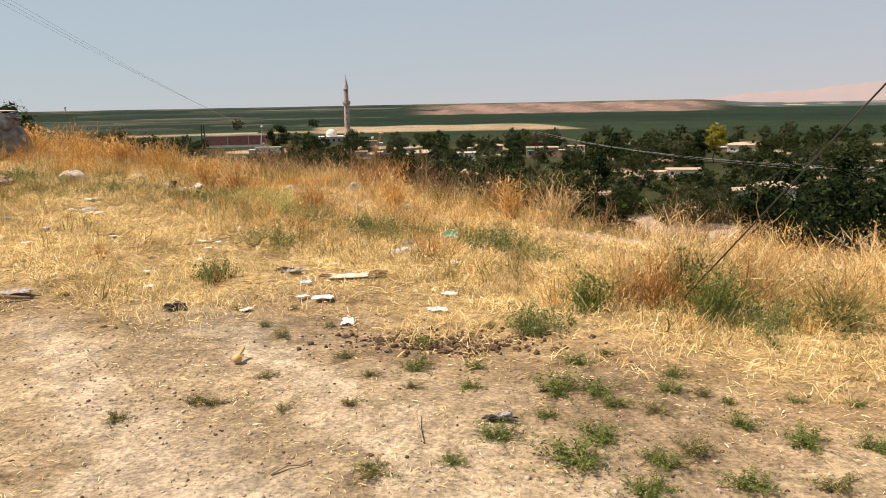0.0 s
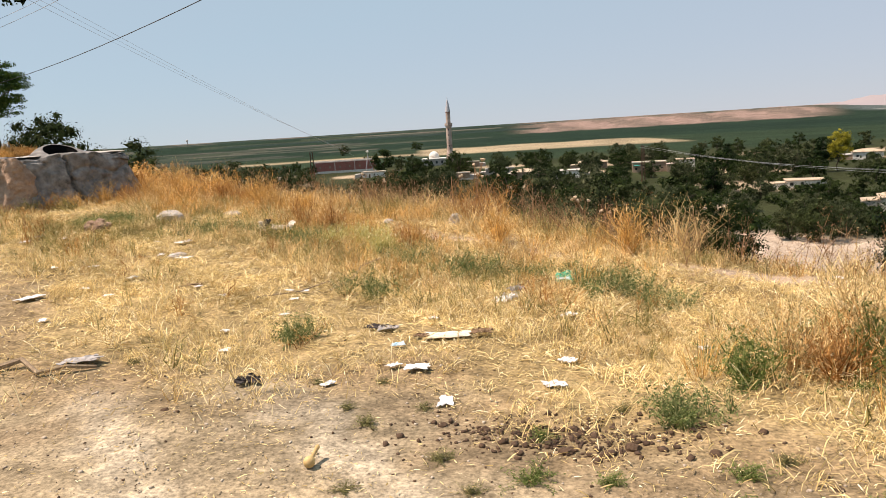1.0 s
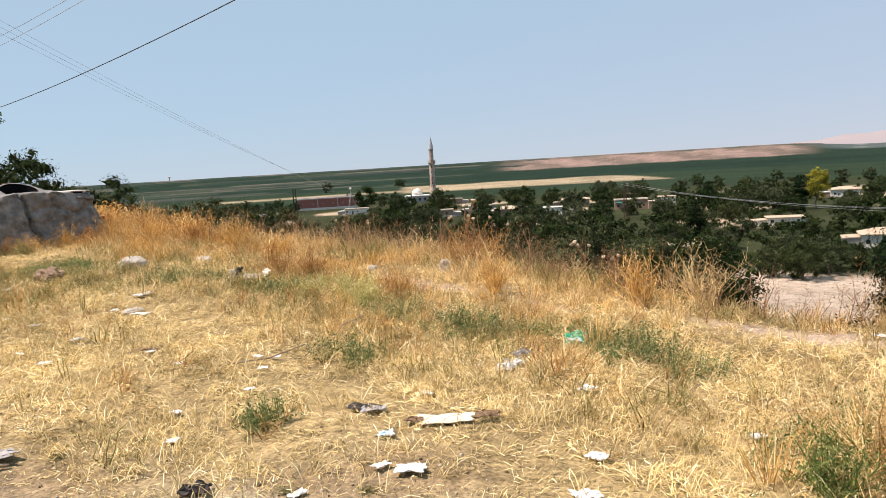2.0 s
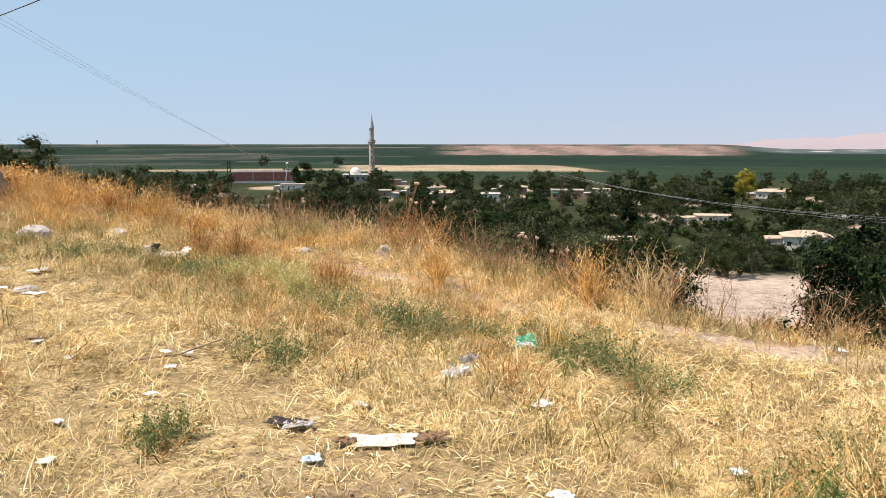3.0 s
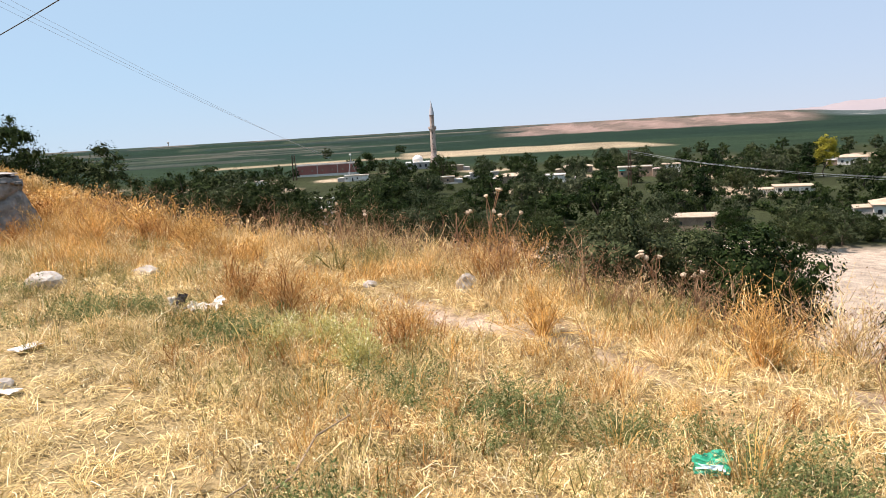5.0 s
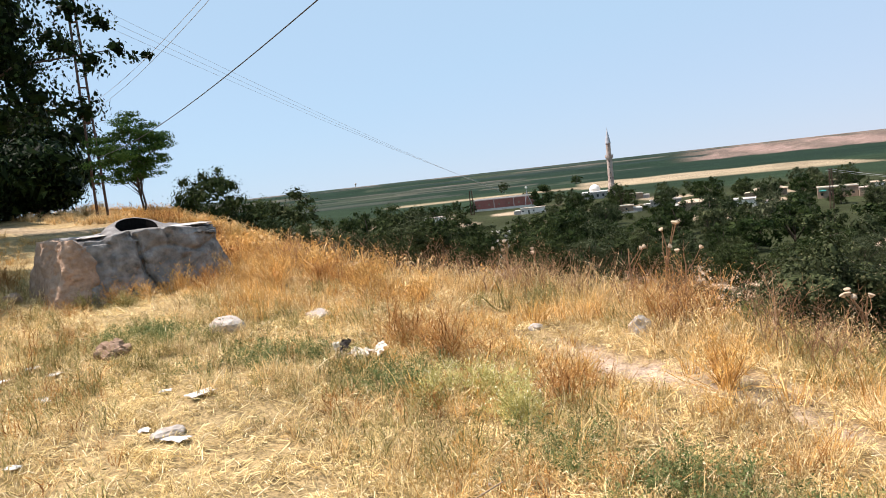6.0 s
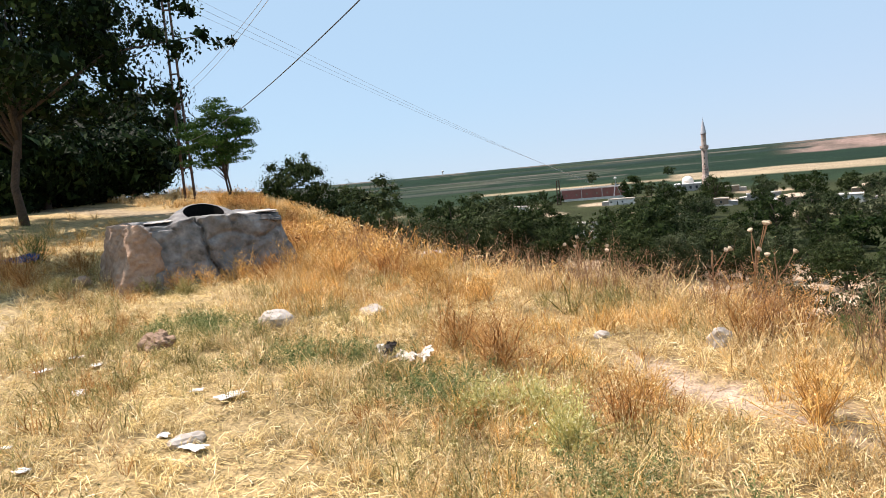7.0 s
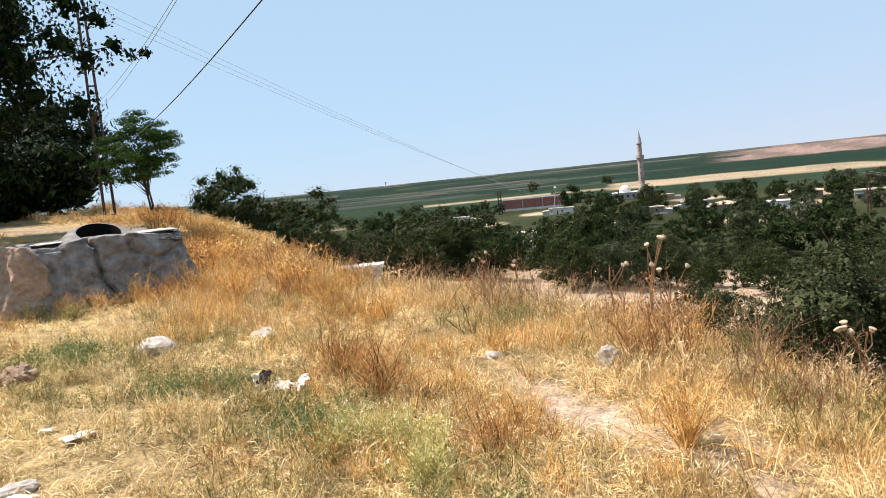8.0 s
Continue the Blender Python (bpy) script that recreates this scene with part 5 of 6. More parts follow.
stuff("short_dry_grass", *blades(rng, x, y, height(x, y) - 0.01, rng.uniform(0.05, 0.22, len(x)), rng.uniform(0.003, 0.008, len(x)), 1.0, 0.9), STRAW, "short bent dry grass on the bank", "grass")
cx, cy = scatter(rng, 760, -32, 12, 5.5, 46, lambda x, y: tall_zone(x, y) * (0.06 + smooth(0.5, 0.72, lumpy(x, y, 1.4, 2.0))) / (1 + (np.hypot(x, y - 6) / 16) ** 2))
tuft = np.repeat(np.arange(len(cx)), 42)
a = rng.uniform(0, 2 * np.pi, len(tuft))
off = np.abs(rng.normal(size=len(tuft))) * 0.075
x, y = cx[tuft] + np.cos(a) * off, cy[tuft] + np.sin(a) * off
tall = (rng.uniform(0.28, 0.62, len(cx)) * (0.55 + 0.6 * lumpy(cx, cy, 1.7, 0.4)))[tuft] * rng.uniform(0.5, 1.1, len(tuft))
stuff("tall_dry_grass", *blades(rng, x, y, height(x, y) - 0.02, tall, rng.uniform(0.003, 0.008, len(x)), 0.55, 0.75, a + rng.normal(size=len(a)) * 0.5), GRASS_GOLD, "tall golden dry grass on the brow of the hill", "grass")

# branching weeds, dry and green, in drifts
DRY = [weed_template(200 + k, 8, 0.44, 0.7, 5, 0.012, 0.012) for k in range(3)] + [weed_template(210 + k, 8, 0.46, 1.1, 6, 0.012, 0.011) for k in range(5)]
FINE = [weed_template(220 + k, 9, 0.28, 1.1, 5, 0.010, 0.009, 0.012, 1) for k in range(6)]
GREEN = [weed_template(240 + k, 11, 0.26, 0.8, 3, 0.008, 0.005, 0.015, 12) for k in range(5)]
FAR = [weed_template(260 + k, 9, 0.6, 0.6, 4, 0.035, 0.026) for k in range(5)]


def drifts(count, area, keep, apart, radius, weeds, sizes, templates, kinds):
    """Mounds of weeds, each of one kind, with gaps between: one joined sheet for each kind."""
    cx, cy = scatter(rng, 6 * count, *area, keep)
    centres = []
    for x, y in zip(cx, cy):
        if all((x - p) ** 2 + (y - q) ** 2 > apart * apart for p, q in centres):
            centres.append((x, y))
        if len(centres) == count:
            break
    lots = [[] for _ in kinds]
    for x, y in centres:
        choice = (float(lumpy(x, y, 0.9, 4.0)) * 0.75 + rng.random() * 0.35) * 0.999
        k = next(i for i, kind in enumerate(kinds) if choice < kind[0] or i == len(kinds) - 1)
        r, top = rng.uniform(*radius), rng.uniform(*sizes)
        if templates is DRY:
            top *= 0.5 + 0.5 * float(smooth(0.3, 2.2, beyond(x, y) - brow_inner(x)))
        for _ in range(int(weeds * (r / radius[1]) ** 1.5) + 3):
            u, a = abs(rng.normal()) * 0.55, rng.uniform(0, 2 * math.pi)
            lots[k].append((x + r * u * math.cos(a), y + r * u * math.sin(a), top * max(0.4, 1.1 - 0.5 * u) * rng.uniform(0.75, 1.2)))
    for (_, name, mat, label), lot in zip(kinds, lots):
        x, y, s = np.array(lot).T
        ok = (footpath(x, y) < 0.35) & (track(x, y) < 0.6)
        stuff(name, *strew(rng, templates, x[ok], y[ok], s[ok]), mat, label, "weeds")


drifts(520, (-16, 10, 6, 24), lambda x, y: tall_zone(x, y) / (1 + (np.hypot(x, y - 6) / 13) ** 2), 0.3, (0.2, 0.55), 12, (0.45, 1.05), DRY, [
    (0.24, "rusty_weeds", GRASS_RUST, "rust-brown dead weeds in mounds on the brow"), (0.54, "golden_weeds", GRASS_GOLD, "tangled golden dry weeds on the brow"),
    (0.93, "dry_weeds", WEED_PALE, "tangled pale dry weeds with small seed heads"), (2.0, "olive_weeds", WEED_OLIVE, "half-dry olive weeds among the straw")])
drifts(330, (-48, -4.5, 15, 62), lambda x, y: smooth(-3, -1, beyond(x, y)) * (1 - smooth(8, 11, beyond(x, y))) * (1 - track(x, y)) / (1 + (np.hypot(x + 10, y - 18) / 16) ** 2), 0.55, (0.5, 1.0), 7, (0.5, 1.15), FAR, [
    (0.36, "brown_slope_weeds", GRASS_RUST, "brown dead weeds on the falling slope"), (0.75, "golden_slope_weeds", GRASS_GOLD, "golden dry weeds covering the falling slope"), (2.0, "pale_slope_weeds", WEED_PALE, "pale dry weeds on the falling slope")])

drifts(110, (-31, -17, 30, 45), lambda x, y: (1 - track(x, y)) * smooth(-7, -5, beyond(x, y)) * (1 - smooth(3, 5, beyond(x, y))), 0.6, (0.5, 1.0), 10, (0.45, 0.85), FAR, [
    (0.5, "tall_golden_weeds", GRASS_GOLD, "tall golden weeds behind the sapling"), (2.0, "tall_pale_weeds", WEED_PALE, "tall pale weeds behind the sapling")])
STALKS = [weed_template(280 + k, 4, 0.8, 0.4, 11, 0.015, 0.011) for k in range(5)]
x, y = scatter(rng, 240, -9, 5, 10, 24, lambda x, y: smooth(-1.6, -0.8, beyond(x, y)) * (1 - smooth(0.4, 1.0, beyond(x, y))) * (1 - footpath(x, y)))
stuff("dry_stalks", *strew(rng, STALKS, x, y, rng.uniform(0.5, 1.05, len(x))), THISTLE_STEM, "tall brown dry stalks along the brow", "weeds")


def low_weeds(count, seed, low, high, mat, name, label):
    """A low tangle over the bank where a smooth field lies between two bounds."""
    keep = lambda x, y: (1 - track(x, y)) * (beyond(x, y) < 0.5) * (1 - 0.85 * footpath(x, y)) * smooth(low, low + 0.12, lumpy(x, y, 1.9, seed)) * (1 - smooth(high, high + 0.1, lumpy(x, y, 1.9, seed))) * (0.05 + 0.95 * smooth(7.6, 10.5, y + 0.35 * x + 0.5 * np.sin(2 * x))) / (1 + (np.hypot(x + 1, y - 7) / 10) ** 2)
    x, y = scatter(rng, count, -14, 8, 6.3, 18, keep)
    stuff(name, *strew(rng, FINE, x, y, rng.uniform(0.45, 1.05, len(x))), mat, label, "weeds")


low_weeds(1300, 3.0, 0.35, 1.2, WEED_PALE, "fine_dry_weeds", "low fine dry weeds tangled over the straw")
low_weeds(800, 7.0, 0.55, 1.2, WEED_OLIVE, "low_olive_weeds", "low olive half-dry weeds over the bank")
low_weeds(450, 11.0, 0.62, 1.2, GRASS_RUST, "brown_weeds", "low rust-brown weeds over the bank")
x, y = -6.4 + rng.normal(size=420) * 1.5, 12.9 + rng.normal(size=420) * 1.1
ok = track(x, y) < 0.5
stuff("creeping_weeds", *strew(rng, FINE, x[ok], y[ok], rng.uniform(0.4, 0.85, ok.sum())), WEED_OLIVE, "low creeping olive weeds before the clay oven", "weeds")
PATCHES = [(-3.45, 12.65, 0.4), (-3.0, 12.35, 0.35), (-1.64, 11.5, 0.35), (-1.06, 10.94, 0.4), (-0.7, 11.2, 0.3), (0.05, 10.85, 0.35), (0.46, 10.25, 0.35), (0.75, 10.1, 0.3), (-1.75, 9.6, 0.22), (-2.05, 7.95, 0.15), (-4.9, 12.9, 0.4), (1.2, 9.7, 0.25), (1.95, 8.1, 0.3), (0.86, 6.4, 0.2), (1.6, 7.6, 0.3), (2.35, 7.4, 0.35), (2.6, 6.6, 0.3), (-6.8, 13.5, 0.5), (-4.7, 13.2, 0.3), (3.1, 6.9, 0.3)]
px, py = [], []
for cx, cy, r in PATCHES:
    n = int(74 * r)
    px.append(cx + rng.normal(size=n) * r * 0.62)
    py.append(cy + rng.normal(size=n) * r * 0.62)
x, y = np.concatenate(px), np.concatenate(py)
stuff("green_weeds", *strew(rng, GREEN, x, y, rng.uniform(0.5, 1.1, len(x))), WEED_GREEN, "patches of green weeds among the dry grass", "weeds")


# ---- dry bushes that stand out singly ----
def dry_bush(x, y, wide, tall, mat, label, seed, stems=70, leaves=0):
    b = thing("dry_bush", (x, y, ground_z(x, y) - 0.03), label, "bush", "dry bushes")
    rng = np.random.default_rng(seed)
    for name, (v, t) in weed_template(seed, stems, tall, 0.75 * wide / max(tall, 0.1), 9, 0.012, 0.010, 0.015, leaves, True).items():
        tagged(part(name, mesh_from(name, v, t), mat, b), kind="stuff")
    return b


dry_bush(1.7, 7.3, 1.1, 0.58, WEED_PALE, "tangled straw-coloured weed bush on the bank", 301, 130)
dry_bush(2.3, 7.7, 1.2, 0.76, WEED_PALE, "tangled straw-coloured weed bush on the bank", 302, 150)
dry_bush(2.9, 7.5, 1.2, 0.72, WEED_PALE, "tangled straw-coloured weed bush on the bank", 316, 150)
dry_bush(1.9, 7.1, 0.8, 0.5, GRASS_RUST, "rusty brown dead weed at a bush's foot", 303, 90)
dry_bush(2.25, 6.75, 0.85, 0.5, WEED_LUSH, "dark green leafy weed at a bush's foot", 317, 110, 14)
dry_bush(1.35, 7.05, 0.5, 0.35, WEED_LUSH, "dark green leafy weed at a bush's foot", 331, 60, 12)
dry_bush(2.25, 7.45, 0.3, 0.5, WEED_LUSH, "dark green leafy weed amid a dry bush", 332, 60, 14)
dry_bush(3.2, 6.7, 0.6, 0.5, WEED_OLIVE, "olive weed at a bush's foot", 333, 80, 6)
dry_bush(3.5, 7.2, 1.2, 0.70, WEED_PALE, "tangled straw-coloured weed bush on the bank", 304, 130)
dry_bush(3.2, 8.3, 1.2, 0.66, GRASS_GOLD, "golden dry weed bush on the bank", 318, 130)
dry_bush(4.2, 7.8, 1.2, 0.72, WEED_PALE, "tangled straw-coloured weed bush on the bank", 319, 120)
dry_bush(-3.2, 13.5, 1.0, 0.62, GRASS_RUST, "rust-brown tumbled weed beside white rags", 305, 110)
dry_bush(-3.9, 14.0, 1.0, 0.6, GRASS_RUST, "rust-brown tumbled weed on the brow", 306, 90)
dry_bush(-12.0, 14.9, 1.2, 0.65, GRASS_RUST, "brown weed tangle in the tree's shade", 320, 110)
dry_bush(-13.0, 15.2, 1.2, 0.7, GRASS_RUST, "brown weed tangle in the tree's shade", 321, 110)
dry_bush(-13.9, 16.4, 1.1, 0.85, WEED_LUSH, "dark green weed in the tree's shade", 322, 110)
dry_bush(-14.0, 15.0, 1.2, 0.6, GRASS_RUST, "brown weed tangle in the tree's shade", 328, 110)
dry_bush(-12.4, 16.2, 1.1, 0.7, GRASS_RUST, "brown weed tangle in the tree's shade", 329, 110)
dry_bush(-15.2, 15.6, 1.2, 0.8, WEED_LUSH, "dark green weed in the tree's shade", 330, 110)
for k, u in enumerate((-1.15, -0.7, -0.25, 0.3, 0.8, 1.25)):
    dry_bush(-10.3 + 0.5 * u + 1.12, 17.0 + 0.866 * u - 0.64, 0.6, (0.32, 0.42, 0.36, 0.5, 0.46, 0.6)[k], (WEED_OLIVE, GRASS_RUST, GRASS_GOLD, GRASS_GOLD, GRASS_RUST, GRASS_GOLD)[k], ("olive weed", "brown weed", "golden weed", "golden weed", "brown weed", "golden weed")[k] + " against the foot of the clay oven", 340 + k, 60, 2)
dry_bush(-8.2, 16.2, 0.7, 0.4, GRASS_RUST, "brown weed at the foot of the clay oven", 323, 80)
dry_bush(-9.0, 15.4, 0.6, 0.35, WEED_OLIVE, "olive weed at the foot of the clay oven", 324, 80)
dry_bush(-10.8, 14.6, 0.6, 0.35, WEED_OLIVE, "olive weed at the foot of the clay oven", 325, 80)
dry_bush(-1.9, 12.6, 0.7, 0.45, GRASS_RUST, "rusty weed beside a green one", 326, 80)
dry_bush(-0.2, 15.9, 0.35, 0.45, WEED_LUSH, "small dark green upright weed on the brow", 327, 60)
dry_bush(-7.4, 17.0, 0.9, 0.75, GRASS_GOLD, "golden dry weed clump beside the clay oven", 307, 90)
dry_bush(-2.1, 12.05, 0.85, 0.42, WEED_FLOWER, "yellow-green flowering weed on the bank", 308, 120, 14)
dry_bush(-2.5, 12.45, 1.0, 0.46, WEED_FLOWER, "yellow-green flowering weed on the bank", 309, 150, 14)
dry_bush(-2.85, 12.25, 0.85, 0.36, WEED_FLOWER, "yellow-green flowering weed on the bank", 334, 120, 14)
dry_bush(-0.6, 13.0, 0.8, 0.65, GRASS_GOLD, "golden dry weed clump by the footpath", 310, 80)
dry_bush(1.2, 12.4, 0.8, 0.75, GRASS_GOLD, "golden dry weed clump at the brow", 311, 90)
dry_bush(2.0, 12.6, 0.8, 0.8, WEED_PALE, "pale dry weed clump at the brow", 312, 80)
dry_bush(3.9, 12.1, 0.8, 0.42, WEED_PALE, "pale dry weed clump at the brow", 313, 80)
dry_bush(4.7, 11.9, 0.8, 0.42, WEED_PALE, "pale dry weed clump at the brow", 314, 80)
dry_bush(-1.15, 15.1, 0.6, 0.85, GRASS_RUST, "tall red-brown dead weed among thistles", 350, 60, 2)
dry_bush(-0.75, 15.4, 0.6, 0.75, GRASS_RUST, "tall red-brown dead weed among thistles", 351, 60, 2)
dry_bush(-5.6, 16.6, 0.9, 0.7, GRASS_GOLD, "golden dry weed clump on the brow", 315, 90)


# ---- small green plants on the track ----
def plant_template(seed, wide):
    v, t = weed_template(seed, 34, wide * 0.75, 1.15, 3, 0.0, 0.004, 0.010, 30)
    v[:, 2] *= 0.55
    return mesh_from("leaves", v, t)


PLANT_MESHES = [plant_template(400 + k, 0.24) for k in range(8)]
PLANTS = [(0.8, 5.2, 1.3), (1.0, 5.15, 1.1), (0.75, 4.36, 1.4), (1.3, 4.43, 1.2), (-0.5, 5.88, 0.9), (-0.03, 5.66, 1.0), (0.02, 6.19, 0.8), (-0.36, 5.05, 0.7), (-0.03, 5.29, 0.7), (0.3, 5.25, 0.7), (0.41, 4.59, 1.0), (-0.17, 4.25, 1.1), (-1.6, 4.95, 0.9), (-1.15, 5.19, 0.9), (-0.92, 5.53, 0.7), (-1.26, 5.2, 0.8), (1.12, 4.31, 0.9), (1.07, 4.97, 0.8), (1.27, 4.9, 0.9), (1.66, 4.76, 0.9), (1.88, 4.54, 1.1), (2.17, 4.44, 0.9), (1.45, 4.13, 1.0), (1.6, 5.18, 0.8), (1.43, 5.19, 0.8), (1.54, 5.49, 0.8), (0.83, 6.36, 1.1), (0.99, 5.7, 0.9), (1.21, 5.86, 0.8), (0.67, 4.83, 0.6), (-0.73, 5.03, 0.6), (-1.16, 6.52, 0.7), (-1.49, 6.97, 0.6), (1.79, 4.09, 1.1), (0.18, 4.37, 0.6), (1.72, 5.08, 0.5), (2.12, 5.13, 0.5), (2.42, 5.04, 0.5), (-1.05, 7.02, 0.6), (-1.0, 6.3, 0.9), (-0.7, 6.6, 0.7), (-3.1, 7.4, 0.6), (-3.9, 6.2, 0.8), (0.5, 6.6, 0.7), (1.3, 6.9, 0.8), (-2.7, 7.7, 0.6), (0.9, 4.55, 1.1), (0.35, 5.6, 0.7), (-0.3, 5.5, 0.7), (1.0, 4.1, 1.0)]
for k, (px, py, s) in enumerate(PLANTS):
    dusty = px < -0.1 or k % 5 == 3
    p = thing("green_plant", (px, py, ground_z(px, py)), "low dusty olive weed growing in bare earth" if dusty else "low spreading green weed growing in bare earth", "plant", "green plants of the track", 73 * k, 0.72 * s if dusty else 0.92 * s)
    part("leaves", PLANT_MESHES[k % 4 + (4 if dusty else 0)], WEED_DUSTY if dusty else WEED_LUSH, p)


# ---- thistles ----
def thistle(x, y, tall, heads, seed):
    t = thing("dry_thistle", (x, y, ground_z(x, y) - 0.03), "tall dry brown thistle with pale open heads", "thistle", "dry thistles", 40 * seed)
    rng = np.random.default_rng(seed)
    part("stem", tube(bmesh.new(), [(0, 0, 0), (0.03, 0.0, tall * 0.4), (0.0, 0.03, tall * 0.75), (0.04, 0, tall * 0.95)], [0.016, 0.013, 0.010, 0.006], 5), THISTLE_STEM, t)
    for k in range(heads):
        a = rng.uniform(0, 2 * math.pi)
        root = Vector((0.02, 0.01, tall * rng.uniform(0.45, 0.75)))
        tip = Vector((math.cos(a) * rng.uniform(0.08, 0.24), math.sin(a) * rng.uniform(0.08, 0.24), tall * rng.uniform(0.9, 1.08)))
        part("branch", tube(bmesh.new(), [root, root.lerp(tip, 0.5) + Vector((0.03, 0.0, -0.02)), tip], [0.008, 0.006, 0.005], 4), THISTLE_STEM, t)
        bm = bmesh.new()
        lathe(bm, [(0.008, 0), (0.022, 0.01), (0.026, 0.025), (0.036, 0.036), (0.028, 0.044), (0.006, 0.042)], 9)
        bmesh.ops.transform(bm, matrix=Matrix.Translation(tip) @ Euler((rng.normal() * 0.5, rng.normal() * 0.5, 0)).to_matrix().to_4x4(), verts=bm.verts)
        part("flower_head", bm, THISTLE_HEAD, t, "pale fluffy thistle head")
    v, tr = weed_template(seed + 500, 18, tall * 0.55, 0.7, 4, 0.03, 0.012, 0.03, 3)
    part("spiny_leaves", mesh_from("spiny_leaves", v, tr), THISTLE_STEM, t)


for k, (px, py, h, n) in enumerate([(-1.25, 17.2, 1.15, 4), (-1.0, 16.6, 0.85, 3), (0.75, 14.9, 0.75, 5), (1.15, 14.6, 0.7, 3), (-4.0, 19.0, 0.9, 3), (-3.4, 18.6, 0.8, 2), (-1.7, 17.0, 0.8, 2)]):
    thistle(px, py, h, n, 600 + k)


# ---- litter and stones on the bank ----
def sheet(wide, deep, crumple, seed, thick=0.004, cells=9):
    """A crumpled, torn sheet with thickness, lying on z = 0."""
    bm = bmesh.new()
    bmesh.ops.create_grid(bm, x_segments=cells, y_segments=cells, size=0.5)
    for v in bm.verts:
        p = v.co.copy()
        edge = 0.85 + 0.45 * noise.noise(Vector((p.x * 3, p.y * 3, seed * 3.7))) + 0.12 * noise.noise(Vector((p.x * 9, p.y * 9, seed)))
        up = abs(noise.noise(Vector((p.x * 3.5 + seed, p.y * 3.5, seed * 1.3)))) * 1.5 + abs(noise.noise(Vector((p.x * 8, p.y * 8 + seed, 2.0)))) * 0.7
        v.co = Vector((p.x * wide * edge + 0.4 * crumple * noise.noise(p * 6 + Vector((seed, 0, 3))), p.y * deep * edge + 0.4 * crumple * noise.noise(p * 6 + Vector((0, seed, 7))), 0.010 + 0.45 * crumple * up))
    bmesh.ops.solidify(bm, geom=list(bm.faces), thickness=-thick)
    return bm


def scrap(x, y, wide, deep, crumple, mat, name, label, category, seed, turn=0.0):
    ob = part(name, sheet(wide, deep, crumple, seed), mat)
    ob.matrix_world = pose(x, y, ground_z(x, y) + (0.015 if y > 7 else 0.0), 0, 0, turn)
    return tagged(ob, label, category, "scraps on the bank")


SCRAPS = [
    (-0.85, 7.22, 0.24, 0.16, 0.04), (-1.02, 7.28, 0.12, 0.09, 0.02), (-0.58, 6.72, 0.22, 0.13, 0.04), (0.22, 7.5, 0.14, 0.12, 0.05), (0.12, 7.0, 0.20, 0.12, 0.06), (-1.41, 6.95, 0.15, 0.07, 0.03),
    (-2.46, 7.65, 0.12, 0.1, 0.03), (-2.66, 8.14, 0.09, 0.07, 0.03), (-2.39, 9.48, 0.1, 0.08, 0.02), (-4.47, 9.81, 0.12, 0.12, 0.06), (-5.5, 9.99, 0.2, 0.12, 0.02), (-4.76, 9.38, 0.18, 0.08, 0.02),
    (-4.35, 9.16, 0.16, 0.1, 0.02), (-5.16, 9.03, 0.34, 0.16, 0.03), (-4.46, 8.27, 0.18, 0.1, 0.02), (-3.1, 9.09, 0.1, 0.08, 0.02), (-5.21, 11.75, 0.13, 0.12, 0.03), (-4.8, 11.68, 0.34, 0.18, 0.02), (-4.72, 10.93, 0.13, 0.1, 0.05),
    (-4.42, 10.88, 0.3, 0.14, 0.02), (-7.31, 12.21, 0.18, 0.14, 0.04), (-6.88, 12.1, 0.18, 0.12, 0.04), (-6.36, 11.5, 0.3, 0.15, 0.05), (-5.13, 10.15, 0.14, 0.1, 0.03), (-5.58, 10.33, 0.13, 0.08, 0.03), (-7.2, 11.76, 0.2, 0.12, 0.03),
    (-2.54, 9.43, 0.16, 0.07, 0.02), (-2.38, 9.13, 0.10, 0.09, 0.02), (-2.3, 8.6, 0.1, 0.08, 0.03), (3.48, 11.3, 0.2, 0.14, 0.05), (0.28, 8.85, 0.14, 0.18, 0.03), (1.27, 7.98, 0.12, 0.1, 0.03), (-3.5, 9.4, 0.1, 0.07, 0.03), (-0.95, 8.7, 0.12, 0.1, 0.03),
]
for k, (px, py, w, d, c) in enumerate(SCRAPS):
    scrap(px, py, 0.85 * w, 0.85 * d, 0.8 * c, PLASTIC_WHITE, "paper_scrap", "crumpled dusty white scrap lying on straw", "scrap", k + 1, 47.0 * k)
scrap(-1.08, 7.74, 0.11, 0.09, 0.04, PLASTIC_BLUE, "plastic_scrap", "crumpled pale blue plastic scrap on straw", "scrap", 60, 20)
scrap(-3.56, 9.44, 0.16, 0.1, 0.04, CLOTH_BROWN, "cloth_scrap", "faded reddish cloth scrap on straw", "scrap", 61, 20)
scrap(-1.33, 8.25, 0.26, 0.12, 0.05, CLOTH_DARK, "cloth_scrap", "black and grey rag lying on straw", "rag", 62, -15)
scrap(-1.26, 8.2, 0.2, 0.1, 0.06, CLOTH_GREY, "cloth_scrap", "grey rag lying over a black one", "rag", 63, 15)
scrap(-1.95, 6.9, 0.17, 0.13, 0.10, CLOTH_DARK, "cloth_scrap", "small black crumpled rag on earth", "rag", 64, 15)
scrap(0.43, 4.76, 0.17, 0.05, 0.03, CLOTH_DARK, "cloth_scrap", "tangled black strip of rag on earth", "rag", 65, -10)
scrap(0.46, 4.80, 0.09, 0.04, 0.03, CLOTH_GREY, "cloth_scrap", "pale strip tangled in a black rag", "rag", 66, 30)

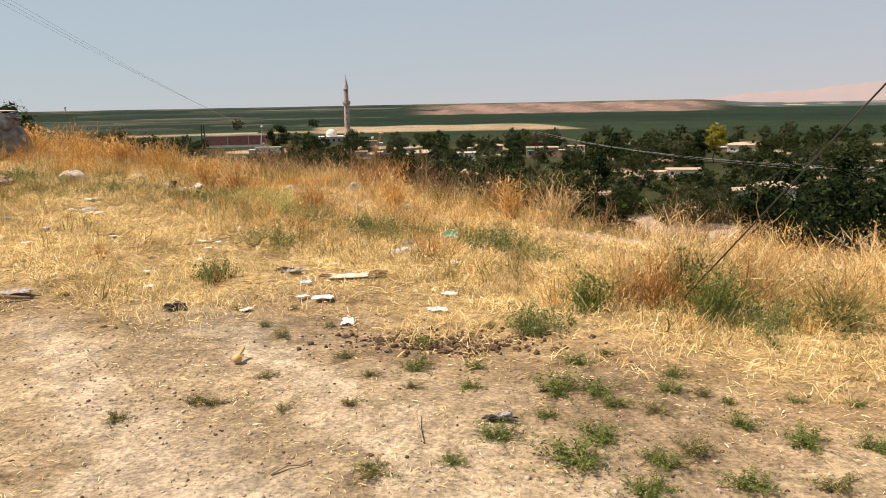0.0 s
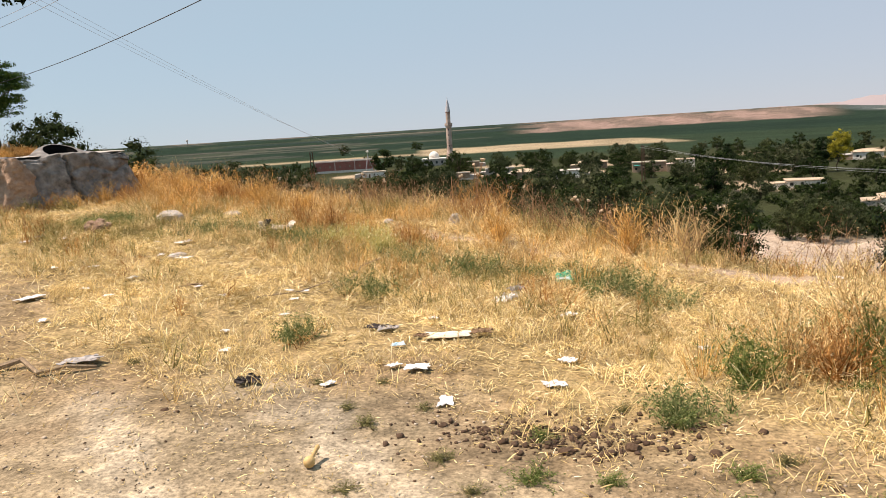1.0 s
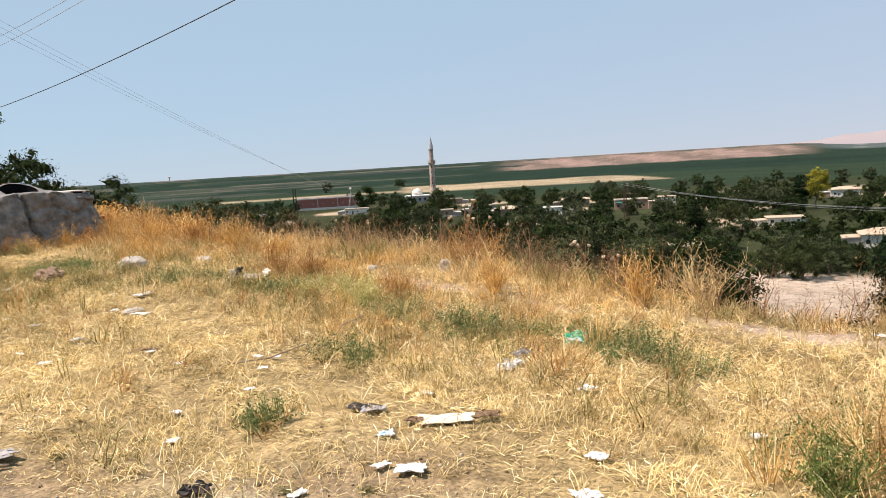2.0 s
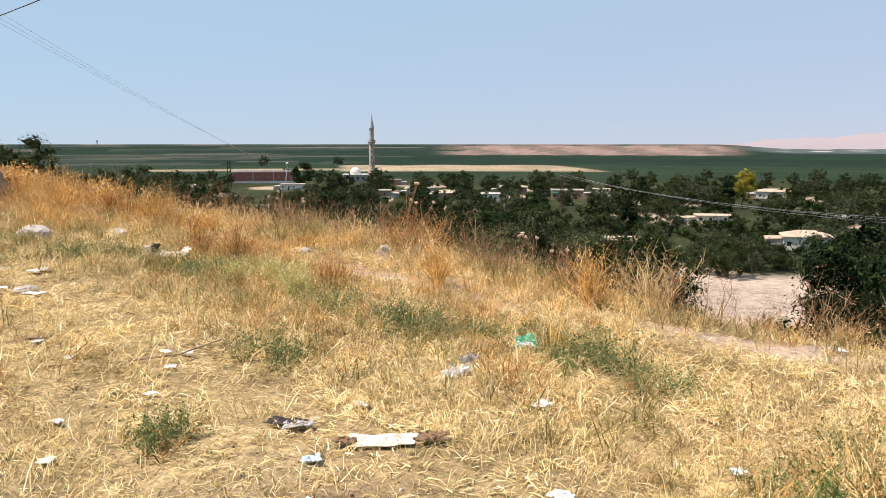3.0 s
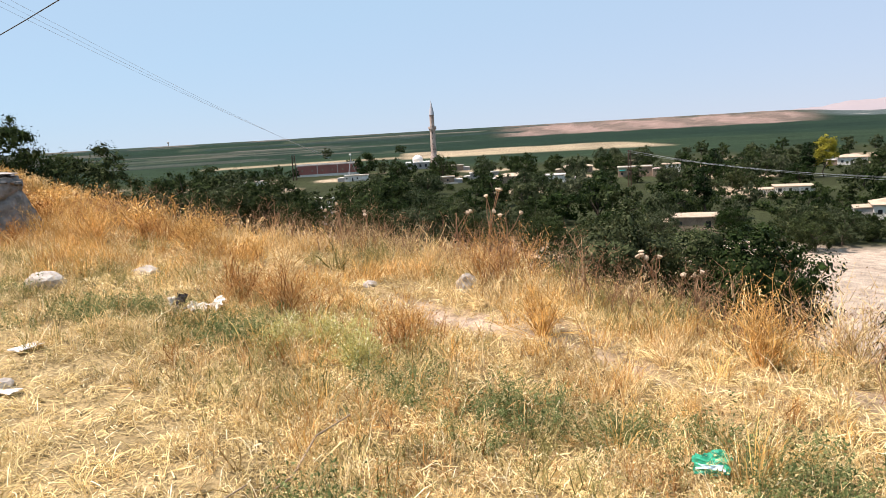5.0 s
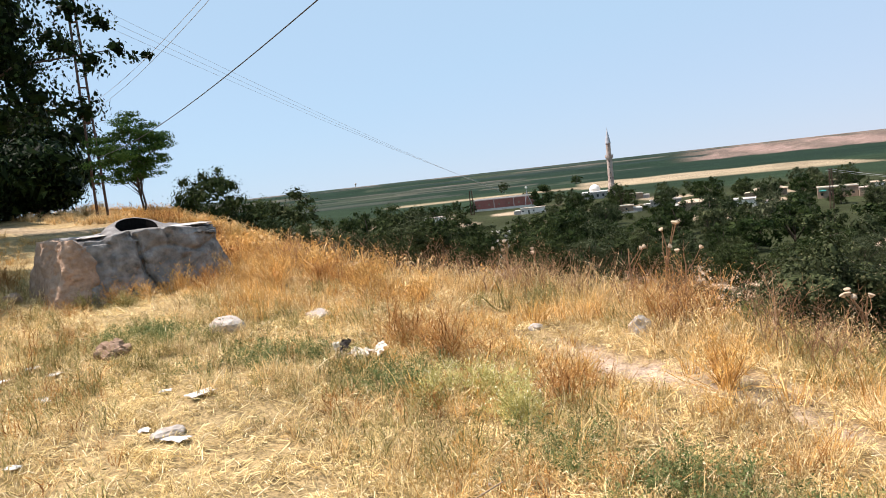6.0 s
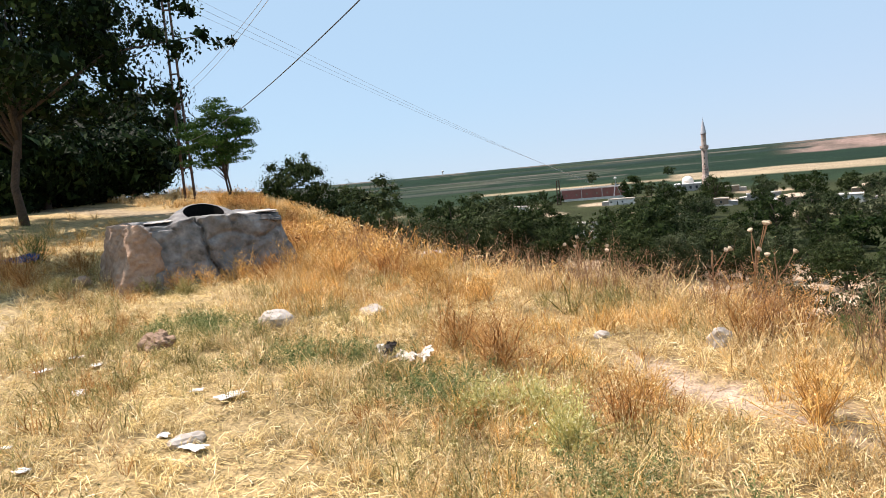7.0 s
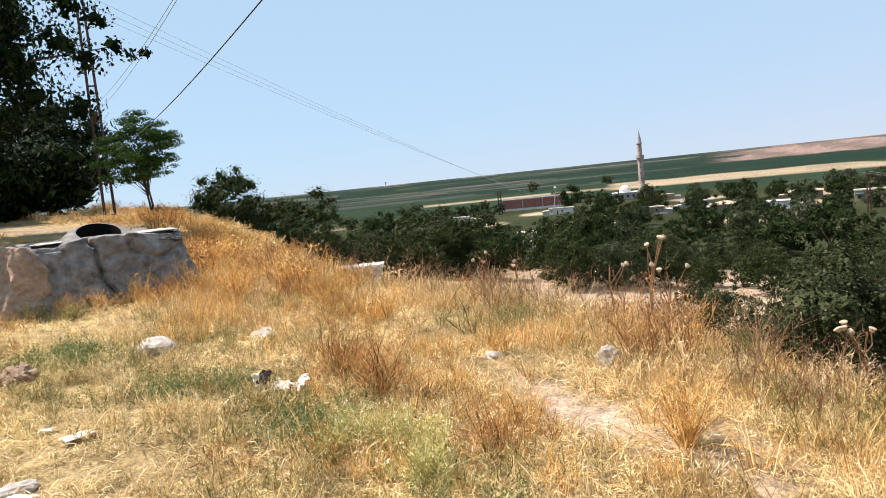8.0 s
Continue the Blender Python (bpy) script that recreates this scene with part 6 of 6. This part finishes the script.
card = thing("cardboard", (-0.72, 8.05, ground_z(-0.72, 8.05) + 0.01), "torn sun-bleached cardboard sheet with curled brown ends", "cardboard", turn=4)
part("sheet", sheet(0.40, 0.2, 0.025, 71), CARD, card)
flap = part("flap", sheet(0.2, 0.12, 0.05, 72), CARD_DARK, card, "curled brown end flap")
flap.location = (0.27, -0.01, 0.02)
flap = part("flap", sheet(0.12, 0.08, 0.04, 73), CARD_DARK, card, "curled brown end flap")
flap.location = (-0.22, -0.03, 0.01)

bag = thing("plastic_bag", (-0.3, 9.6, ground_z(-0.3, 9.6)), "crumpled white plastic bag among dry weeds", "bag", turn=55)
part("body", sheet(0.40, 0.17, 0.11, 81, cells=14), PLASTIC_WHITE, bag)
# same white bag; grey material here paints the shaded side of the fold
fold = part("fold", sheet(0.2, 0.15, 0.1, 82, cells=10), CLOTH_GREY, bag, "grey shaded fold of the bag")
fold.location = (0.16, 0.03, 0.05)
green = thing("green_bag", (0.29, 10.3, ground_z(0.29, 10.3) + 0.10), "green and white printed plastic packet caught in weeds", "bag", turn=-14, scale=0.72)
body = part("body", sheet(0.34, 0.20, 0.04, 85, cells=12), PLASTIC_GREEN, green)
body.rotation_euler.x = 1.0
stripe = part("stripe", sheet(0.20, 0.045, 0.012, 86, cells=8), PLASTIC_BLUE, green, "pale printed stripe")
stripe.location, stripe.rotation_euler = (-0.02, -0.055, 0.0), (1.0, 0, 0)

rag = thing("rag_heap", (-3.98, 13.1, ground_z(-3.98, 13.1) + 0.03), "heap of torn white and black rags half hidden in weeds", "rags", turn=-10, scale=0.72)
for k, (dx, dz, w, d, c, tilt, mat) in enumerate([(-0.34, 0.10, 0.20, 0.26, 0.10, 62, CARD), (-0.24, 0.16, 0.16, 0.2, 0.12, 50, CLOTH_DARK), (-0.02, 0.05, 0.42, 0.2, 0.10, 20, CARD), (0.30, 0.10, 0.26, 0.2, 0.12, 35, CARD), (-0.02, 0.01, 0.3, 0.2, 0.10, 12, CLOTH_DARK)]):
    piece = part("rag", sheet(w, d, 1.3 * c, 90 + k, cells=10), mat, rag)
    piece.location, piece.rotation_euler = (dx, 0.03 * k, dz + 0.03), (radians(tilt), 0, radians(35 - 22 * k))

brown = thing("brown_heap", (-6.65, 12.65, ground_z(-6.65, 12.65)), "heap of brown rags and dead weeds", "rags", scale=0.62)
for k, (dx, dy, w, tall) in enumerate([(-0.14, 0.0, 0.20, 0.13), (0.12, 0.05, 0.17, 0.12), (0.02, -0.1, 0.15, 0.09), (0.0, 0.1, 0.16, 0.16)]):
    piece = part("rag", lump(bmesh.new(), (w, 0.8 * w, tall), 0.7, 100 + k, 3), CLOTH_BROWN, brown)
    piece.location = (dx, dy, 0.0)


def stone(x, y, size, seed, label, mat=STONE, rough=0.3, name="stone", group="stones on the bank"):
    ob = part(name, lump(bmesh.new(), size, rough, seed, 3), mat, smooth_faces=False)
    ob.matrix_world = pose(x, y, ground_z(x, y) - 0.02, 0, 0, 61 * seed)
    return tagged(ob, label, "stone", group)


stone(-6.15, 13.95, (0.23, 0.18, 0.115), 3, "pale grey boulder half sunk in dry grass", rough=0.16)
stone(-5.5, 15.0, (0.22, 0.16, 0.06), 5, "flat pale boulder hidden in golden grass")
stone(-4.53, 10.95, (0.13, 0.08, 0.05), 7, "small flat grey stone on straw")
stone(-1.45, 14.95, (0.11, 0.09, 0.14), 9, "pale upright stone beside the footpath")
stone(-11.2, 15.3, (0.18, 0.14, 0.1), 17, "broken brown stone beside the clay oven", CLAY_BROWN)
stone(-3.4, 13.9, (0.09, 0.07, 0.05), 19, "small grey stone in rusty weeds")
stone(-2.6, 14.9, (0.09, 0.07, 0.05), 21, "small grey stone at the footpath")
stone(0.9, 5.95, (0.035, 0.03, 0.025), 23, "dark dry clod of dung on earth", DUNG, 0.3, "dung_clod", "dung clods")
for k, (px, py, s) in enumerate([(-0.55, 6.35, 0.05), (-0.3, 6.3, 0.06), (0.5, 6.05, 0.07), (0.35, 5.95, 0.06), (0.62, 6.2, 0.05), (0.9, 6.3, 0.05), (1.2, 6.2, 0.05), (-0.2, 4.45, 0.04), (-2.3, 6.4, 0.05), (0.15, 6.0, 0.07), (-0.05, 6.2, 0.06), (0.2, 6.35, 0.06), (-1.9, 4.5, 0.03), (1.35, 5.6, 0.05), (-2.0, 7.0, 0.04)]):
    stone(px, py, (0.62 * s, s * 0.5, s * 0.4), 30 + k, "dark dry clod of dung on earth", DUNG, 0.35, "dung_clod", "dung clods")


def grit(name, count, place, low, high, mat, label, category, seed):
    """Many small angular lumps joined in one sheet."""
    rng = np.random.default_rng(seed)
    bm = bmesh.new()
    bmesh.ops.create_icosphere(bm, subdivisions=1, radius=1.0)
    base = np.array([v.co[:] for v in bm.verts])
    faces = np.array([[v.index for v in f.verts] for f in bm.faces])
    bm.free()
    x, y = place(rng, count)
    s = low * (high / low) ** (rng.random(count) ** 2.5)
    n = len(base)
    shape = base[None] * (1 + 0.35 * rng.normal(size=(count, n, 1)).clip(-1, 1)) * (s[:, None] * rng.uniform(0.6, 1.2, (count, 3)) * [1, 1, 0.7])[:, None, :]
    verts = shape + np.stack([x, y, height(x, y) + 0.2 * s], -1)[:, None, :]
    tris = faces[None] + (np.arange(count) * n)[:, None, None]
    return stuff(name, verts.reshape(-1, 3), tris.reshape(-1, 3), mat, label, category)


grit("pebbles", 6000, lambda r, n: scatter(r, n, -8, 5, 2.5, 12, lambda x, y: track(x, y) + 0.08), 0.003, 0.016, PEBBLE, "pebbles and earth crumbs on the track", "pebbles", 11)
grit("clods", 3200, lambda r, n: scatter(r, n, -5, 4, 2.5, 7.5, lambda x, y: track(x, y) * smooth(0.3, 0.7, lumpy(x, y, 2.7, 9.0))), 0.004, 0.012, CLOD, "crumbled clods of dry earth on the track", "clods", 14)
grit("dung", 620, lambda r, n: (0.12 + r.normal(size=n) * 0.4, 6.2 + r.normal(size=n) * 0.15), 0.007, 0.03, DUNG, "broken dry dung strewn on earth", "dung", 12)
grit("dark_crumbs", 2600, lambda r, n: scatter(r, n, -5, 4, 3, 8.5, lambda x, y: 0.5 + 0 * x), 0.0025, 0.013, DUNG, "dark crumbs scattered over earth and straw", "crumbs", 13)

gourd = thing("gourd", (-1.16, 5.74, ground_z(-1.16, 5.74) + 0.034), "dried yellow-brown gourd with a long neck", "gourd", turn=-8, scale=0.62)
bm = lathe(bmesh.new(), [(0.004, -0.05), (0.03, -0.046), (0.048, -0.02), (0.05, 0.005), (0.038, 0.032), (0.02, 0.05), (0.017, 0.09), (0.018, 0.14), (0.021, 0.18), (0.012, 0.195)], 14)
bmesh.ops.transform(bm, matrix=Euler((radians(-72), 0, 0)).to_matrix().to_4x4(), verts=bm.verts)
part("body", bm, GOURD, gourd, smooth_faces=True)


def stick(points, thick, label):
    z0 = [ground_z(p[0], p[1]) for p in points]
    pts = [(p[0], p[1], z + p[2]) for p, z in zip(points, z0)]
    return tagged(part("stick", tube(bmesh.new(), pts, [thick * (1 - 0.5 * i / (len(pts) - 1)) for i in range(len(pts))], 6), DRY_WOOD), label, "stick", "dead sticks")


stick([(-0.62, 4.27, 0.008), (-0.56, 4.33, 0.018), (-0.50, 4.35, 0.010), (-0.46, 4.40, 0.008)], 0.006, "short crooked dead twig on bare earth")
stick([(-4.0, 7.0, 0.02), (-3.8, 7.12, 0.06), (-3.6, 7.0, 0.03), (-3.45, 7.12, 0.05), (-3.3, 7.25, 0.02)], 0.025, "curved pale dead branch on bare earth")
stick([(0.05, 4.55, 0.01), (0.02, 4.72, 0.03), (0.0, 4.85, 0.06)], 0.004, "thin straw-coloured twig on earth")
stick([(-2.2, 9.5, 0.02), (-2.0, 9.9, 0.06), (-1.95, 10.2, 0.16), (-1.8, 10.45, 0.2)], 0.01, "long pale dead stalk in straw")
stick([(-2.75, 9.1, 0.02), (-2.4, 9.35, 0.05), (-2.2, 9.75, 0.08)], 0.01, "long pale dead stalk in straw")
scrap(-14.3, 16.0, 1.3, 0.7, 0.35, TARP, "tarpaulin", "crumpled blue tarpaulin in the tree's shade", "tarpaulin", 68, 30)
scrap(-3.45, 7.3, 0.3, 0.16, 0.05, CLOTH_GREY, "cloth_scrap", "pale dusty rag beside a dead branch", "rag", 67, 20)

# ---- a far tower on the skyline ----
tower = thing("water_tower", (-1290.0, 2600.0, ground_z(-1290, 2600)), "small dark tower on the far skyline", "tower")
part("shaft", lathe(bmesh.new(), [(2.2, 0), (1.8, 12.0)], 8), CONCRETE, tower)
part("tank", lathe(bmesh.new(), [(1.8, 12), (4.2, 14.0), (4.2, 17.0), (1.0, 18.5)], 10), CONCRETE, tower)
